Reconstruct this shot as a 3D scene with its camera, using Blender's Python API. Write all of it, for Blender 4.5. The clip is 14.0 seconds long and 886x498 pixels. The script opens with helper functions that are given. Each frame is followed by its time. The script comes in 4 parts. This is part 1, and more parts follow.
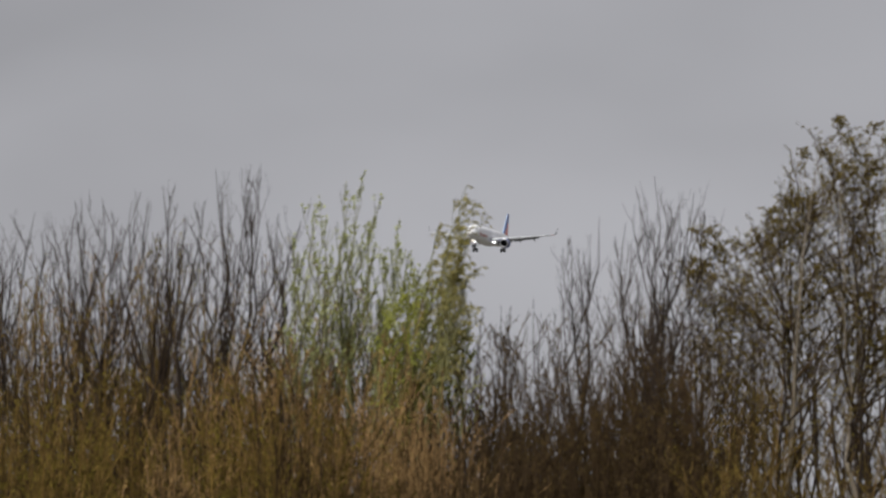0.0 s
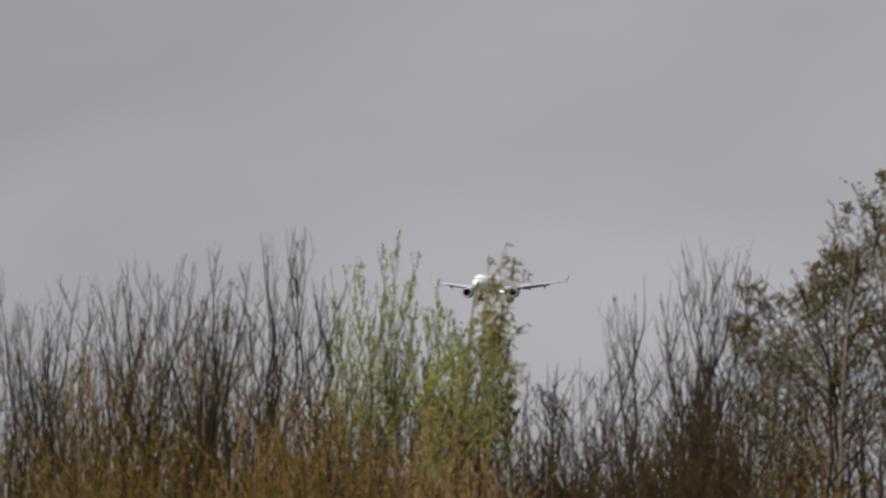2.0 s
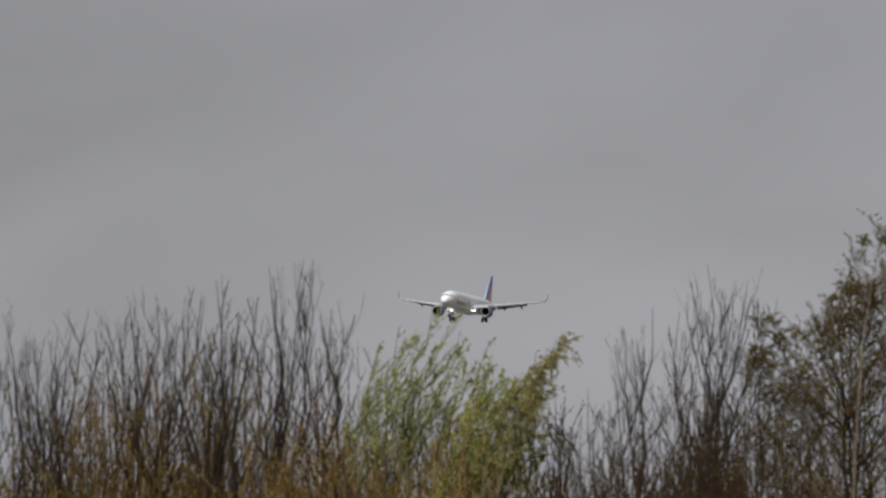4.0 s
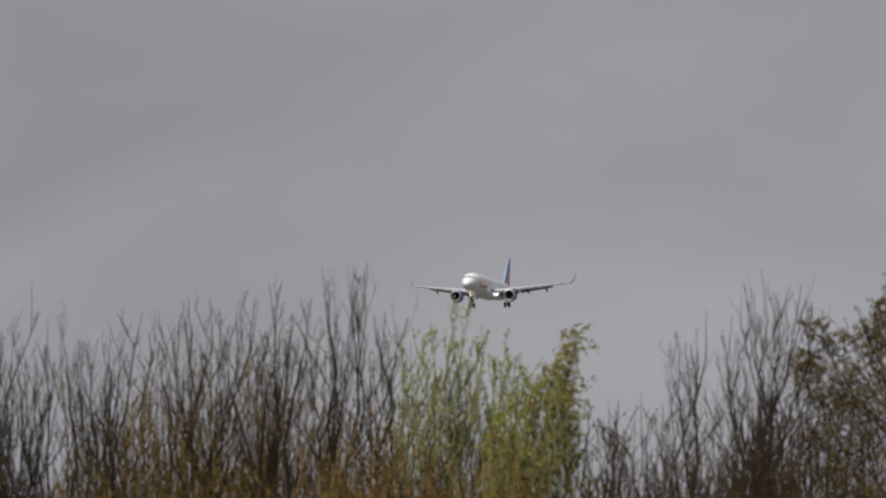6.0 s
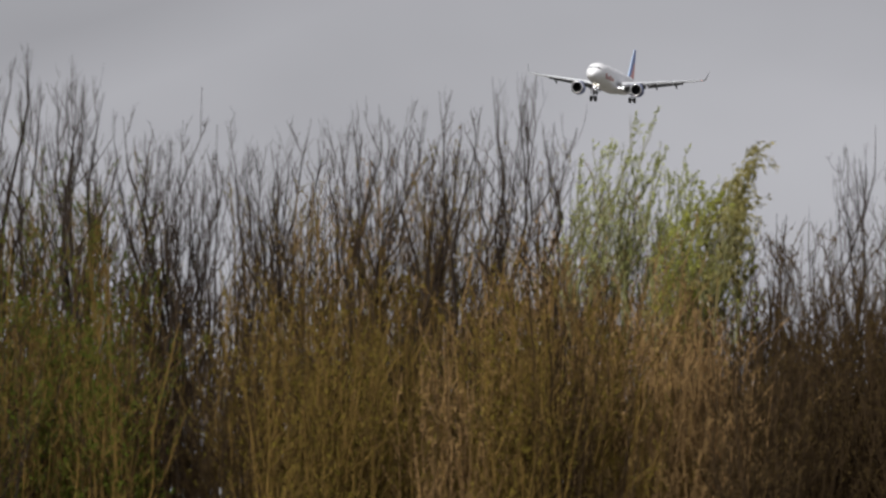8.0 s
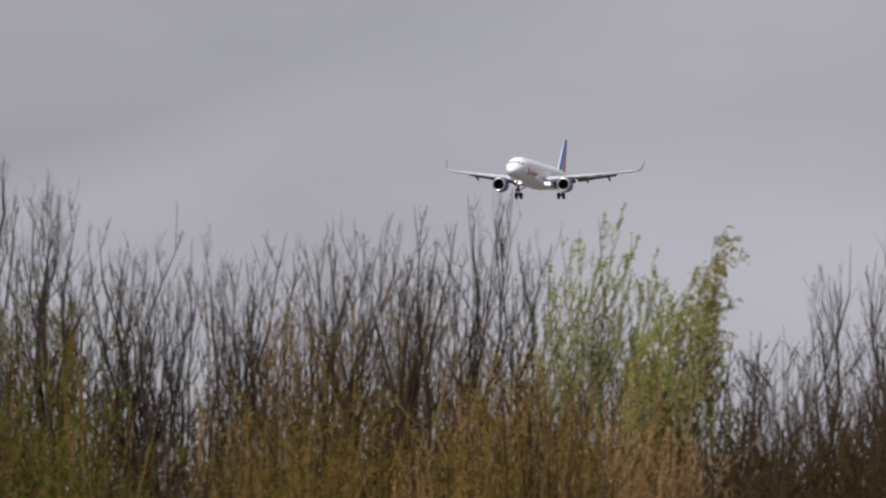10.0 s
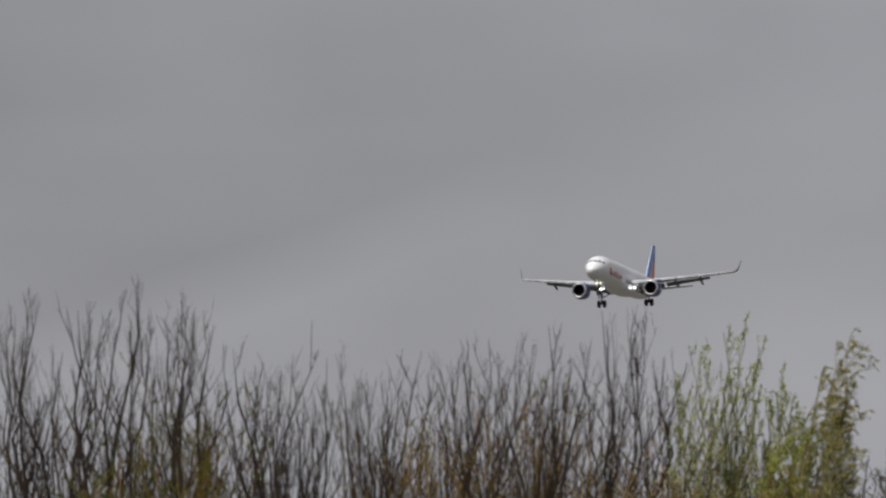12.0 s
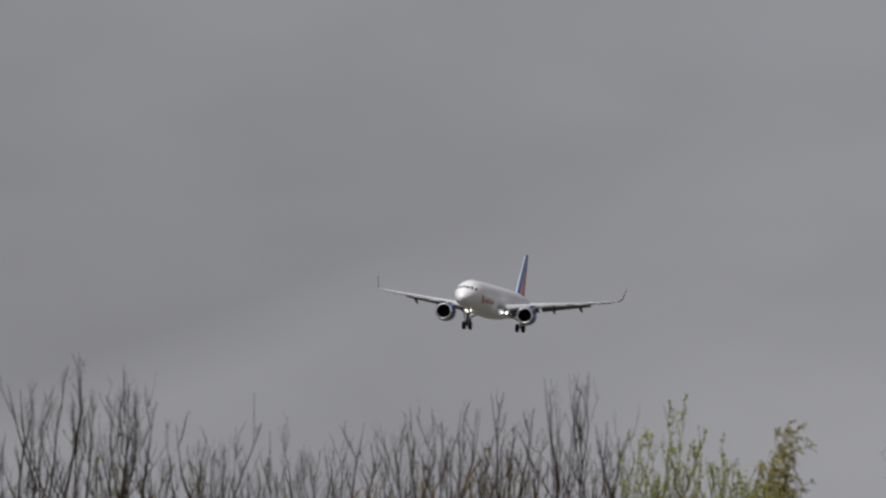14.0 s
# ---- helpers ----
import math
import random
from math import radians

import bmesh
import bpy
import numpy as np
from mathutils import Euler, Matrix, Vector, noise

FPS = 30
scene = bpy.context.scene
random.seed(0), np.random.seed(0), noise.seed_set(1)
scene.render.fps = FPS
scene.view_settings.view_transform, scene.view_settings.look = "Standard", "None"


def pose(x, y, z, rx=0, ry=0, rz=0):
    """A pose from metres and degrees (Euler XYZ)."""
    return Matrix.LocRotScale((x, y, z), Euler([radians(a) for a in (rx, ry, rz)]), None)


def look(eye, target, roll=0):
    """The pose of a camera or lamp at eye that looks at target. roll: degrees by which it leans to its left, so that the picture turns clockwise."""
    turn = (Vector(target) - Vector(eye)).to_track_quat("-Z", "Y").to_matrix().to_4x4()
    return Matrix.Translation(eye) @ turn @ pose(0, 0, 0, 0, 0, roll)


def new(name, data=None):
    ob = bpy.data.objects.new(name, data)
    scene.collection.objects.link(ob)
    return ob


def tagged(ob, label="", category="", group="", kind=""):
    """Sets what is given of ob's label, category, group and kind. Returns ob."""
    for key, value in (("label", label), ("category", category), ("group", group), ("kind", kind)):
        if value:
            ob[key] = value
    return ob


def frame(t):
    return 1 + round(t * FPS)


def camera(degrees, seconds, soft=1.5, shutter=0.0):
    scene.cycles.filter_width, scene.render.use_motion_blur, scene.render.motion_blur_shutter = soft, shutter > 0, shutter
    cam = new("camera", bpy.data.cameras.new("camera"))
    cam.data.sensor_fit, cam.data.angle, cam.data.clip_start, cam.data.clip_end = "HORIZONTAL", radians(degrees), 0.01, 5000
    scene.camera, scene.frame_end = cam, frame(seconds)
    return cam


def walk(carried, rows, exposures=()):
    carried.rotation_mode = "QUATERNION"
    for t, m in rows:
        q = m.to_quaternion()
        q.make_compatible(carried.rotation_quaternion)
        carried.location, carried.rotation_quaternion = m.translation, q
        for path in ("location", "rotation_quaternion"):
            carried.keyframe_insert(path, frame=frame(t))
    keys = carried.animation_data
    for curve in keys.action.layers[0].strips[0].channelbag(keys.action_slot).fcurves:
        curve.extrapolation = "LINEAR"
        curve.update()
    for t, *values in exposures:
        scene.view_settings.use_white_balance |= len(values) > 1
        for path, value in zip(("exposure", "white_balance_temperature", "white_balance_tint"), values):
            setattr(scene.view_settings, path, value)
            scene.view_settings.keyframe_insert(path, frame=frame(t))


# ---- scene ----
AIM = [  # seconds, heading, tilt, lean in degrees
    (0, -1.966, 4.007, -0.367), (0.1, -1.899, 4.153, -0.276), (0.2, -1.818, 4.153, -0.185), (0.3, -1.580, 3.455, -0.094),
    (0.4, -1.576, 4.132, -0.003), (0.5, -1.381, 4.262, 0.087), (0.6, -1.380, 4.236, 0.245), (0.7, -1.246, 4.457, 0.402),
    (0.8, -1.074, 4.447, 0.560), (0.9, -1.018, 4.532, 0.717), (1, -1.077, 4.507, 0.875), (1.1, -1.495, 4.815, 0.871),
    (1.2, -1.524, 4.827, 0.867), (1.3, -1.359, 4.764, 0.862), (1.4, -1.213, 4.624, 0.858), (1.5, -0.996, 4.085, 0.854),
    (1.6, -1.743, 4.239, 0.728), (1.7, -1.952, 4.525, 0.603), (1.8, -1.948, 4.562, 0.477), (1.9, -1.809, 4.522, 0.352),
    (2, -1.532, 4.508, 0.226), (2.1, -1.464, 4.485, 0.194), (2.3, -1.286, 4.452, 0.129), (2.5, -1.539, 4.861, 0.063),
    (2.7, -1.553, 5.054, -0.010), (2.9, -1.609, 5.072, -0.084), (3, -1.500, 5.035, -0.121), (3.2, -1.112, 4.999, 0.049),
    (3.5, -1.265, 4.945, 0.304), (3.7, -1.450, 4.899, 0.340), (4, -1.473, 4.789, 0.393), (4.2, -1.159, 4.779, 0.367),
    (6.3, -0.979, 4.817, 0.093), (6.4, -0.961, 4.611, 0.080), (6.5, -1.044, 4.556, 0.066), (6.6, -0.930, 4.230, 0.165),
    (6.7, -0.897, 4.073, 0.263), (6.8, -0.825, 3.626, 0.361), (6.9, -0.733, 3.528, 0.459), (7, -0.564, 3.468, 0.557),
    (7.1, -0.417, 3.502, 0.316), (7.2, -0.388, 3.649, 0.075), (7.3, -0.280, 3.660, -0.167), (7.4, -0.173, 3.748, -0.408),
    (7.5, -0.104, 3.722, -0.649), (7.6, 0.144, 3.687, -0.674), (7.7, 0.316, 3.172, -0.700), (9.8, 0.078, 3.698, -1.227),
    (9.9, 0.137, 3.766, -1.252), (10, 0.098, 4.180, -1.277), (10.2, 0.269, 4.273, -0.989), (10.5, 0.202, 4.306, -0.556),
    (10.7, 0.320, 4.317, -0.251), (11, 0.331, 4.333, 0.206), (11.2, 0.423, 4.373, -0.291), (11.5, 0.736, 4.671, -1.038),
    (11.7, 0.929, 5.011, -1.039), (12, 1.263, 5.166, -1.042), (12.2, 1.538, 5.099, -0.410), (12.3, 1.593, 5.003, -0.093),
    (12.4, 1.337, 5.040, 0.223), (12.5, 0.879, 5.540, 0.539), (12.7, 1.011, 5.720, 0.586), (13, 0.465, 5.219, 0.656),
    (13.2, 0.259, 4.405, 0.372), (13.5, 1.144, 4.932, -0.053), (13.7, 1.372, 5.295, 0.079), (14, 0.879, 5.761, 0.277),
]

FLIGHT = [  # seconds, place in metres, heading, nose up, bank in degrees
    (0, 72.99, 1801.3, 131.29, -16.54, 0.33, -1.70), (0.5, 68.57, 1768.3, 128.64, -15.81, 0.86, -2.75), (1, 63.47, 1735.7, 126.93, -15.65, 1.39, -1.42),
    (1.5, 61.02, 1702.3, 126.58, -15.18, -0.26, -1.45), (2, 57.86, 1669.5, 124.27, -15.03, -1.65, -1.00), (2.5, 52.46, 1638.0, 122.08, -16.26, 1.85, -1.49),
    (3, 49.49, 1605.4, 120.91, -16.27, 1.11, -1.33), (3.5, 47.93, 1573.5, 119.52, -17.02, 0.44, -2.29), (4, 45.91, 1541.8, 118.21, -16.45, -0.36, -2.79),
    (6.5, 30.88, 1385.1, 110.34, -13.28, 0.09, 0.42), (7, 26.94, 1354.5, 107.84, -12.44, -0.11, -1.79), (7.5, 25.26, 1324.3, 107.15, -11.86, 0.59, -2.98),
    (10, 12.28, 1172.6, 100.58, -13.71, -0.91, -0.01), (10.5, 10.58, 1142.9, 97.45, -14.05, 0.48, 0.67), (11, 8.13, 1113.3, 95.53, -14.34, 1.38, 2.64),
    (11.5, 6.14, 1083.9, 94.00, -14.23, 1.36, 3.92), (12, 3.15, 1054.6, 92.61, -14.08, 1.24, 1.86), (12.5, 0.65, 1023.5, 91.02, -13.17, 0.26, -1.49),
    (13, -1.20, 994.8, 89.80, -12.63, 0.57, -2.34), (13.5, -4.37, 966.0, 89.45, -11.79, -0.92, -3.39), (14, -7.09, 938.0, 88.92, -11.40, -1.85, -4.48),
]

EYE = (0.0, 0.0, 1.6)
cam = camera(7.5, 14.0, soft=2.4)
cam.data.dof.use_dof, cam.data.dof.focus_distance, cam.data.dof.aperture_fstop = True, 1300.0, 7.6
walk(cam, [(t, pose(*EYE, 90 + tilt, lean, head)) for t, head, tilt, lean in AIM],
     exposures=[(0, 0.20, 6500, 10), (0.5, 0.28, 6500, 10), (1, 0.24, 6500, 10), (1.5, 0.08, 6500, 10), (2, 0.20, 6500, 10), (2.5, 0.17, 6500, 10), (3, 0.09, 6500, 10), (3.5, -0.10, 6500, 10), (4, -0.07, 6500, 10), (6.5, -0.07, 6500, 10), (7, 0.15, 6500, 10), (7.5, 0.31, 6500, 10), (10, 0.31, 6360, 14), (10.5, 0.25, 6360, 14), (11, 0.20, 6360, 14), (11.5, 0.13, 6440, 12), (12, -0.05, 6500, 10), (12.5, -0.07, 6500, 10), (13, -0.35, 6500, 10), (13.5, -0.05, 6500, 10), (14, -0.25, 6500, 10)])

# ---- sky and sun ----
SUN_HIGH, SUN_ROUND = 42.0, 215.0      # degrees above the horizon, compass turn from +y

world = bpy.data.worlds.new("overcast_sky")
scene.world = world
world.use_nodes = True
wn, wl = world.node_tree.nodes, world.node_tree.links
wn.clear()
w_out = wn.new("ShaderNodeOutputWorld")
w_bg = wn.new("ShaderNodeBackground")
w_sky = wn.new("ShaderNodeTexSky")
w_sky.sky_type, w_sky.sun_disc = "NISHITA", False
w_sky.sun_elevation, w_sky.sun_rotation = radians(SUN_HIGH), radians(SUN_ROUND)
w_sky.dust_density = 4.0
w_co = wn.new("ShaderNodeTexCoord")
w_sep = wn.new("ShaderNodeSeparateXYZ")
wl.new(w_co.outputs["Generated"], w_sep.inputs[0])
w_ramp = wn.new("ShaderNodeValToRGB")      # cloud cover, paler towards the horizon
w_ramp.color_ramp.interpolation = "EASE"
for pos, v in ((0.0, (6.0, 6.05, 6.42)), (0.085, (5.6, 5.6, 5.98)), (0.16, (4.9, 4.9, 5.22)), (1.0, (5.0, 5.0, 5.2))):
    el = w_ramp.color_ramp.elements[0] if pos == 0.0 else w_ramp.color_ramp.elements[-1] if pos == 1.0 else w_ramp.color_ramp.elements.new(pos)
    el.position, el.color = pos, (v[0] / 10, v[1] / 10, v[2] / 10, 1)
wl.new(w_sep.outputs["Z"], w_ramp.inputs[0])
w_map = wn.new("ShaderNodeMapping")
w_map.inputs["Scale"].default_value = (7.0, 7.0, 16.0)
w_map.inputs["Rotation"].default_value = (0.0, 0.28, 0.0)
w_map.inputs["Location"].default_value = (1.3, 0.0, 0.6)
wl.new(w_co.outputs["Generated"], w_map.inputs[0])
w_noise = wn.new("ShaderNodeTexNoise")
w_noise.inputs["Scale"].default_value, w_noise.inputs["Detail"].default_value = 1.6, 3.0
w_noise.inputs["Roughness"].default_value = 0.45
wl.new(w_map.outputs[0], w_noise.inputs["Vector"])
w_amp = wn.new("ShaderNodeMapRange")
w_amp.inputs["From Min"].default_value, w_amp.inputs["From Max"].default_value = 0.25, 0.75
w_amp.inputs["To Min"].default_value, w_amp.inputs["To Max"].default_value = 0.86, 1.14
wl.new(w_noise.outputs["Fac"], w_amp.inputs["Value"])


def w_math(op, a, b, c=None, clamp=False):
    """One step of arithmetic in the sky, on values or on sockets."""
    m = wn.new("ShaderNodeMath")
    m.operation, m.use_clamp = op, clamp
    for k, v in enumerate((a, b, c)):
        if v is None:
            continue
        if isinstance(v, (int, float)):
            m.inputs[k].default_value = v
        else:
            wl.new(v, m.inputs[k])
    return m.outputs[0]


# a darker bank of cloud over the left of the hedge, with a slanting soft lower edge
w_slant = w_math("MULTIPLY_ADD", w_sep.outputs["X"], -0.36, w_sep.outputs["Z"])
w_ragged = w_math("MULTIPLY_ADD", w_noise.outputs["Fac"], 0.012, w_slant)
w_edge = w_math("MULTIPLY", w_math("SUBTRACT", w_ragged, 0.104), 90.0, clamp=True)
w_west = w_math("MULTIPLY", w_math("ADD", w_sep.outputs["X"], -0.004), -22.0, clamp=True)
w_crest = w_math("MULTIPLY", w_math("SUBTRACT", 0.130, w_sep.outputs["Z"]), 50.0, clamp=True)
w_bank = w_math("MULTIPLY_ADD", w_math("MULTIPLY", w_math("MULTIPLY", w_edge, w_west), w_crest), -0.17, 1.0)
w_tone = w_math("MULTIPLY", w_amp.outputs[0], w_bank)
w_cloud = wn.new("ShaderNodeVectorMath")
w_cloud.operation = "SCALE"
wl.new(w_ramp.outputs["Color"], w_cloud.inputs[0])
wl.new(w_tone, w_cloud.inputs["Scale"])
w_gain = wn.new("ShaderNodeVectorMath")
w_gain.operation = "SCALE"
w_gain.inputs["Scale"].default_value = 7.6
wl.new(w_cloud.outputs[0], w_gain.inputs[0])
w_mix = wn.new("ShaderNodeMix")
w_mix.data_type = "RGBA"
w_mix.inputs["Factor"].default_value = 0.96
wl.new(w_sky.outputs[0], w_mix.inputs["A"])
wl.new(w_gain.outputs[0], w_mix.inputs["B"])
wl.new(w_mix.outputs["Result"], w_bg.inputs["Color"])
w_bg.inputs["Strength"].default_value = 0.08
wl.new(w_bg.outputs[0], w_out.inputs[0])

sun = new("sun", bpy.data.lights.new("sun", "SUN"))
sun.data.energy, sun.data.angle, sun.data.color = 4.0, radians(8), (1.0, 0.98, 0.95)
sr, se = radians(SUN_ROUND), radians(SUN_HIGH)
sun.matrix_world = look((300 * math.sin(sr) * math.cos(se), 300 * math.cos(sr) * math.cos(se), 300 * math.sin(se)), (0, 0, 0))


# ---- materials ----
def material(name, colour, rough=0.6, metal=0.0, vary=0.25, grain=30.0, patch=3.0, bump=0.0, through_light=0.0, per_piece=0.0, coat=0.0, shine=0.5):
    """A procedural surface: colour broken up by fine grain and by larger patches, fine relief, shifts from piece to piece."""
    m = bpy.data.materials.new(name)
    m.use_nodes = True
    n, l = m.node_tree.nodes, m.node_tree.links
    b = n["Principled BSDF"]
    co = n.new("ShaderNodeTexCoord")
    fine, broad = n.new("ShaderNodeTexNoise"), n.new("ShaderNodeTexNoise")
    fine.inputs["Scale"].default_value, fine.inputs["Detail"].default_value = grain, 4
    broad.inputs["Scale"].default_value, broad.inputs["Detail"].default_value = patch, 2
    for k in (fine, broad):
        l.new(co.outputs["Object"], k.inputs["Vector"])
    add = n.new("ShaderNodeMath")
    add.operation = "ADD"
    l.new(fine.outputs["Fac"], add.inputs[0])
    l.new(broad.outputs["Fac"], add.inputs[1])
    value = add.outputs[0]
    if per_piece:
        geo = n.new("ShaderNodeNewGeometry")
        ma = n.new("ShaderNodeMath")
        ma.operation = "MULTIPLY_ADD"
        ma.inputs[1].default_value = per_piece / max(vary, 0.01)
        l.new(geo.outputs["Random Per Island"], ma.inputs[0])
        l.new(value, ma.inputs[2])
        mb = n.new("ShaderNodeMath")
        mb.operation = "SUBTRACT"
        mb.inputs[1].default_value = 0.5 * per_piece / max(vary, 0.01)
        l.new(ma.outputs[0], mb.inputs[0])
        value = mb.outputs[0]
    rng = n.new("ShaderNodeMapRange")
    rng.clamp = False
    rng.inputs["From Min"].default_value, rng.inputs["From Max"].default_value = 0.5, 1.5
    rng.inputs["To Min"].default_value, rng.inputs["To Max"].default_value = 1 - vary, 1 + vary
    l.new(value, rng.inputs["Value"])
    lo = n.new("ShaderNodeMath")
    lo.operation = "MAXIMUM"
    lo.inputs[1].default_value = 0.15
    l.new(rng.outputs[0], lo.inputs[0])
    sc = n.new("ShaderNodeVectorMath")
    sc.operation = "SCALE"
    sc.inputs[0].default_value = colour
    l.new(lo.outputs[0], sc.inputs["Scale"])
    l.new(sc.outputs[0], b.inputs["Base Color"])
    b.inputs["Roughness"].default_value, b.inputs["Metallic"].default_value = rough, metal
    b.inputs["Coat Weight"].default_value = coat
    b.inputs["Specular IOR Level"].default_value = shine
    if bump:
        bp = n.new("ShaderNodeBump")
        bp.inputs["Strength"].default_value, bp.inputs["Distance"].default_value = bump, 0.02
        l.new(fine.outputs["Fac"], bp.inputs["Height"])
        l.new(bp.outputs[0], b.inputs["Normal"])
    if through_light:
        tr = n.new("ShaderNodeBsdfTranslucent")
        l.new(sc.outputs[0], tr.inputs["Color"])
        mx = n.new("ShaderNodeMixShader")
        mx.inputs[0].default_value = through_light
        l.new(b.outputs[0], mx.inputs[1])
        l.new(tr.outputs[0], mx.inputs[2])
        l.new(mx.outputs[0], n["Material Output"].inputs["Surface"])
    return m


def glow(name, colour, strength):
    m = bpy.data.materials.new(name)
    m.use_nodes = True
    b = m.node_tree.nodes["Principled BSDF"]
    b.inputs["Base Color"].default_value = (0.8, 0.8, 0.8, 1)
    b.inputs["Emission Color"].default_value = (*colour, 1)
    b.inputs["Emission Strength"].default_value = strength
    return m


BARK = material("grey_brown_bark", (0.026, 0.019, 0.014), 0.9, vary=0.35, grain=40, bump=0.5, per_piece=0.25, shine=0.12)
TWIG = material("bare_twig_bark", (0.032, 0.022, 0.015), 0.85, vary=0.3, grain=60, per_piece=0.4, shine=0.12)
DARK_TWIG = material("dark_purplish_twig_bark", (0.036, 0.022, 0.010), 0.85, vary=0.3, grain=60, per_piece=0.45, shine=0.12)
TAN_TWIG = material("tan_willow_twig_bark", (0.178, 0.110, 0.047), 0.8, vary=0.3, grain=60, patch=0.7, per_piece=0.8, shine=0.12)
OLIVE_TWIG = material("olive_twig_bark", (0.106, 0.066, 0.018), 0.8, vary=0.3, grain=60, patch=0.7, per_piece=0.8, shine=0.12)
SHOOT_BARK = material("olive_green_shoot_bark", (0.13, 0.125, 0.055), 0.8, vary=0.3, grain=60, per_piece=0.4, shine=0.12)
BIRCH_BARK = material("pale_birch_bark", (0.21, 0.175, 0.13), 0.8, vary=0.35, grain=25, patch=5, bump=0.4, shine=0.12)
SPRING_LEAF = material("fresh_spring_leaf", (0.40, 0.43, 0.16), 0.6, vary=0.3, grain=8, patch=0.8, through_light=0.45, per_piece=0.4, shine=0.12)
LIME_LEAF = material("lime_green_leaf", (0.31, 0.325, 0.06), 0.6, vary=0.3, grain=8, patch=0.8, through_light=0.45, per_piece=0.4, shine=0.12)
WILLOW_LEAF = material("olive_willow_leaf", (0.30, 0.26, 0.09), 0.6, vary=0.3, grain=8, patch=0.8, through_light=0.4, per_piece=0.4, shine=0.12)
OLIVE_BUD = material("opening_olive_green_bud", (0.138, 0.110, 0.017), 0.8, vary=0.3, grain=8, patch=0.8, through_light=0.3, per_piece=0.8, shine=0.12)
TAN_BUD = material("tan_catkin", (0.24, 0.153, 0.064), 0.8, vary=0.3, grain=8, patch=0.8, through_light=0.2, per_piece=0.8, shine=0.12)
BUD = material("brown_bud_and_catkin", (0.15, 0.10, 0.030), 0.8, vary=0.3, grain=8, patch=0.8, through_light=0.2, per_piece=0.5, shine=0.12)
BROWN_BUD = material("olive_brown_bud", (0.085, 0.056, 0.018), 0.65, vary=0.3, grain=8, patch=0.8, through_light=0.3, per_piece=0.45, shine=0.12)
BIRCH_LEAF = material("olive_brown_birch_leaf", (0.15, 0.112, 0.024), 0.65, vary=0.3, grain=8, patch=0.8, through_light=0.3, per_piece=0.45, shine=0.12)
DARK_LEAF = material("dark_green_shrub_leaf", (0.066, 0.098, 0.009), 0.6, vary=0.3, grain=8, patch=0.8, through_light=0.3, per_piece=0.45, shine=0.12)
# Ground stays out of view; grey tone sets the light bounced onto the airliner.
GRASS = material("rough_grass", (0.10, 0.095, 0.08), 0.9, vary=0.35, grain=6, patch=0.05, bump=0.6, shine=0.12)

WHITE_PAINT = material("white_aircraft_paint", (0.84, 0.84, 0.86), 0.3, vary=0.03, grain=3, patch=0.4, coat=0.3)
WINGLET_GREY = material("grey_winglet_paint", (0.36, 0.37, 0.39), 0.4, vary=0.05, grain=3, patch=0.6)
WING_GREY = material("light_grey_wing_paint", (0.50, 0.51, 0.53), 0.4, vary=0.06, grain=3, patch=0.6)
UNDER_GREY = material("grey_flap_paint", (0.13, 0.14, 0.155), 0.5, vary=0.1, grain=3, patch=0.6)
NAVY_PAINT = material("navy_blue_paint", (0.03, 0.06, 0.24), 0.3, vary=0.05, grain=3, patch=0.4, coat=0.3)
RED_PAINT = material("red_lettering_paint", (0.46, 0.13, 0.10), 0.35, vary=0.08, grain=3, patch=0.4)
LIP_METAL = material("bare_metal_intake_lip", (0.62, 0.62, 0.64), 0.3, metal=0.9, vary=0.04)
DARK_METAL = material("dark_fan_metal", (0.006, 0.006, 0.008), 0.6, metal=0.0, vary=0.1)
STRUT_METAL = material("grey_gear_leg_metal", (0.12, 0.12, 0.125), 0.45, metal=0.3, vary=0.1)
RUBBER = material("black_tyre_rubber", (0.018, 0.018, 0.018), 0.8, vary=0.15)
COCKPIT_GLASS = material("dark_cockpit_glass", (0.03, 0.035, 0.045), 0.12, vary=0.05)
LAMP_WHITE = glow("landing_lamp_glow", (0.96, 0.97, 1.0), 5.0)
LAMP_WARM = glow("nose_lamp_glow", (1.0, 0.90, 0.74), 4.0)
NAV_RED = glow("red_wing_tip_lamp", (1.0, 0.12, 0.08), 0.8)


# ---- mesh helpers ----
def mesh_of(name, verts, faces, mat, smooth=True):
    me = bpy.data.meshes.new(name)
    me.from_pydata([tuple(v) for v in verts], [], faces)
    me.materials.append(mat)
    if smooth:
        me.polygons.foreach_set("use_smooth", [True] * len(me.polygons))
    me.update()
    return me


def quick_mesh(name, verts, faces, mat):
    """A mesh from arrays of points and of equal-sided faces."""
    me = bpy.data.meshes.new(name)
    n, k = faces.shape
    me.vertices.add(len(verts))
    me.vertices.foreach_set("co", np.asarray(verts, dtype=np.float32).ravel())
    me.loops.add(n * k)
    me.loops.foreach_set("vertex_index", faces.astype(np.int32).ravel())
    me.polygons.add(n)
    me.polygons.foreach_set("loop_start", np.arange(n, dtype=np.int32) * k)
    me.polygons.foreach_set("use_smooth", np.ones(n, dtype=bool))
    me.update(calc_edges=True)
    me.materials.append(mat)
    return me


def part(name, data, parent, label="", place=None):
    """One mesh as a part of its thing."""
    if isinstance(data, bmesh.types.BMesh):
        me = bpy.data.meshes.new(name)
        data.to_mesh(me)
        data.free()
        data = me
    ob = new(name, data)
    ob.parent = parent
    if place is not None:
        ob.matrix_basis = place
    return tagged(ob, label) if label else ob


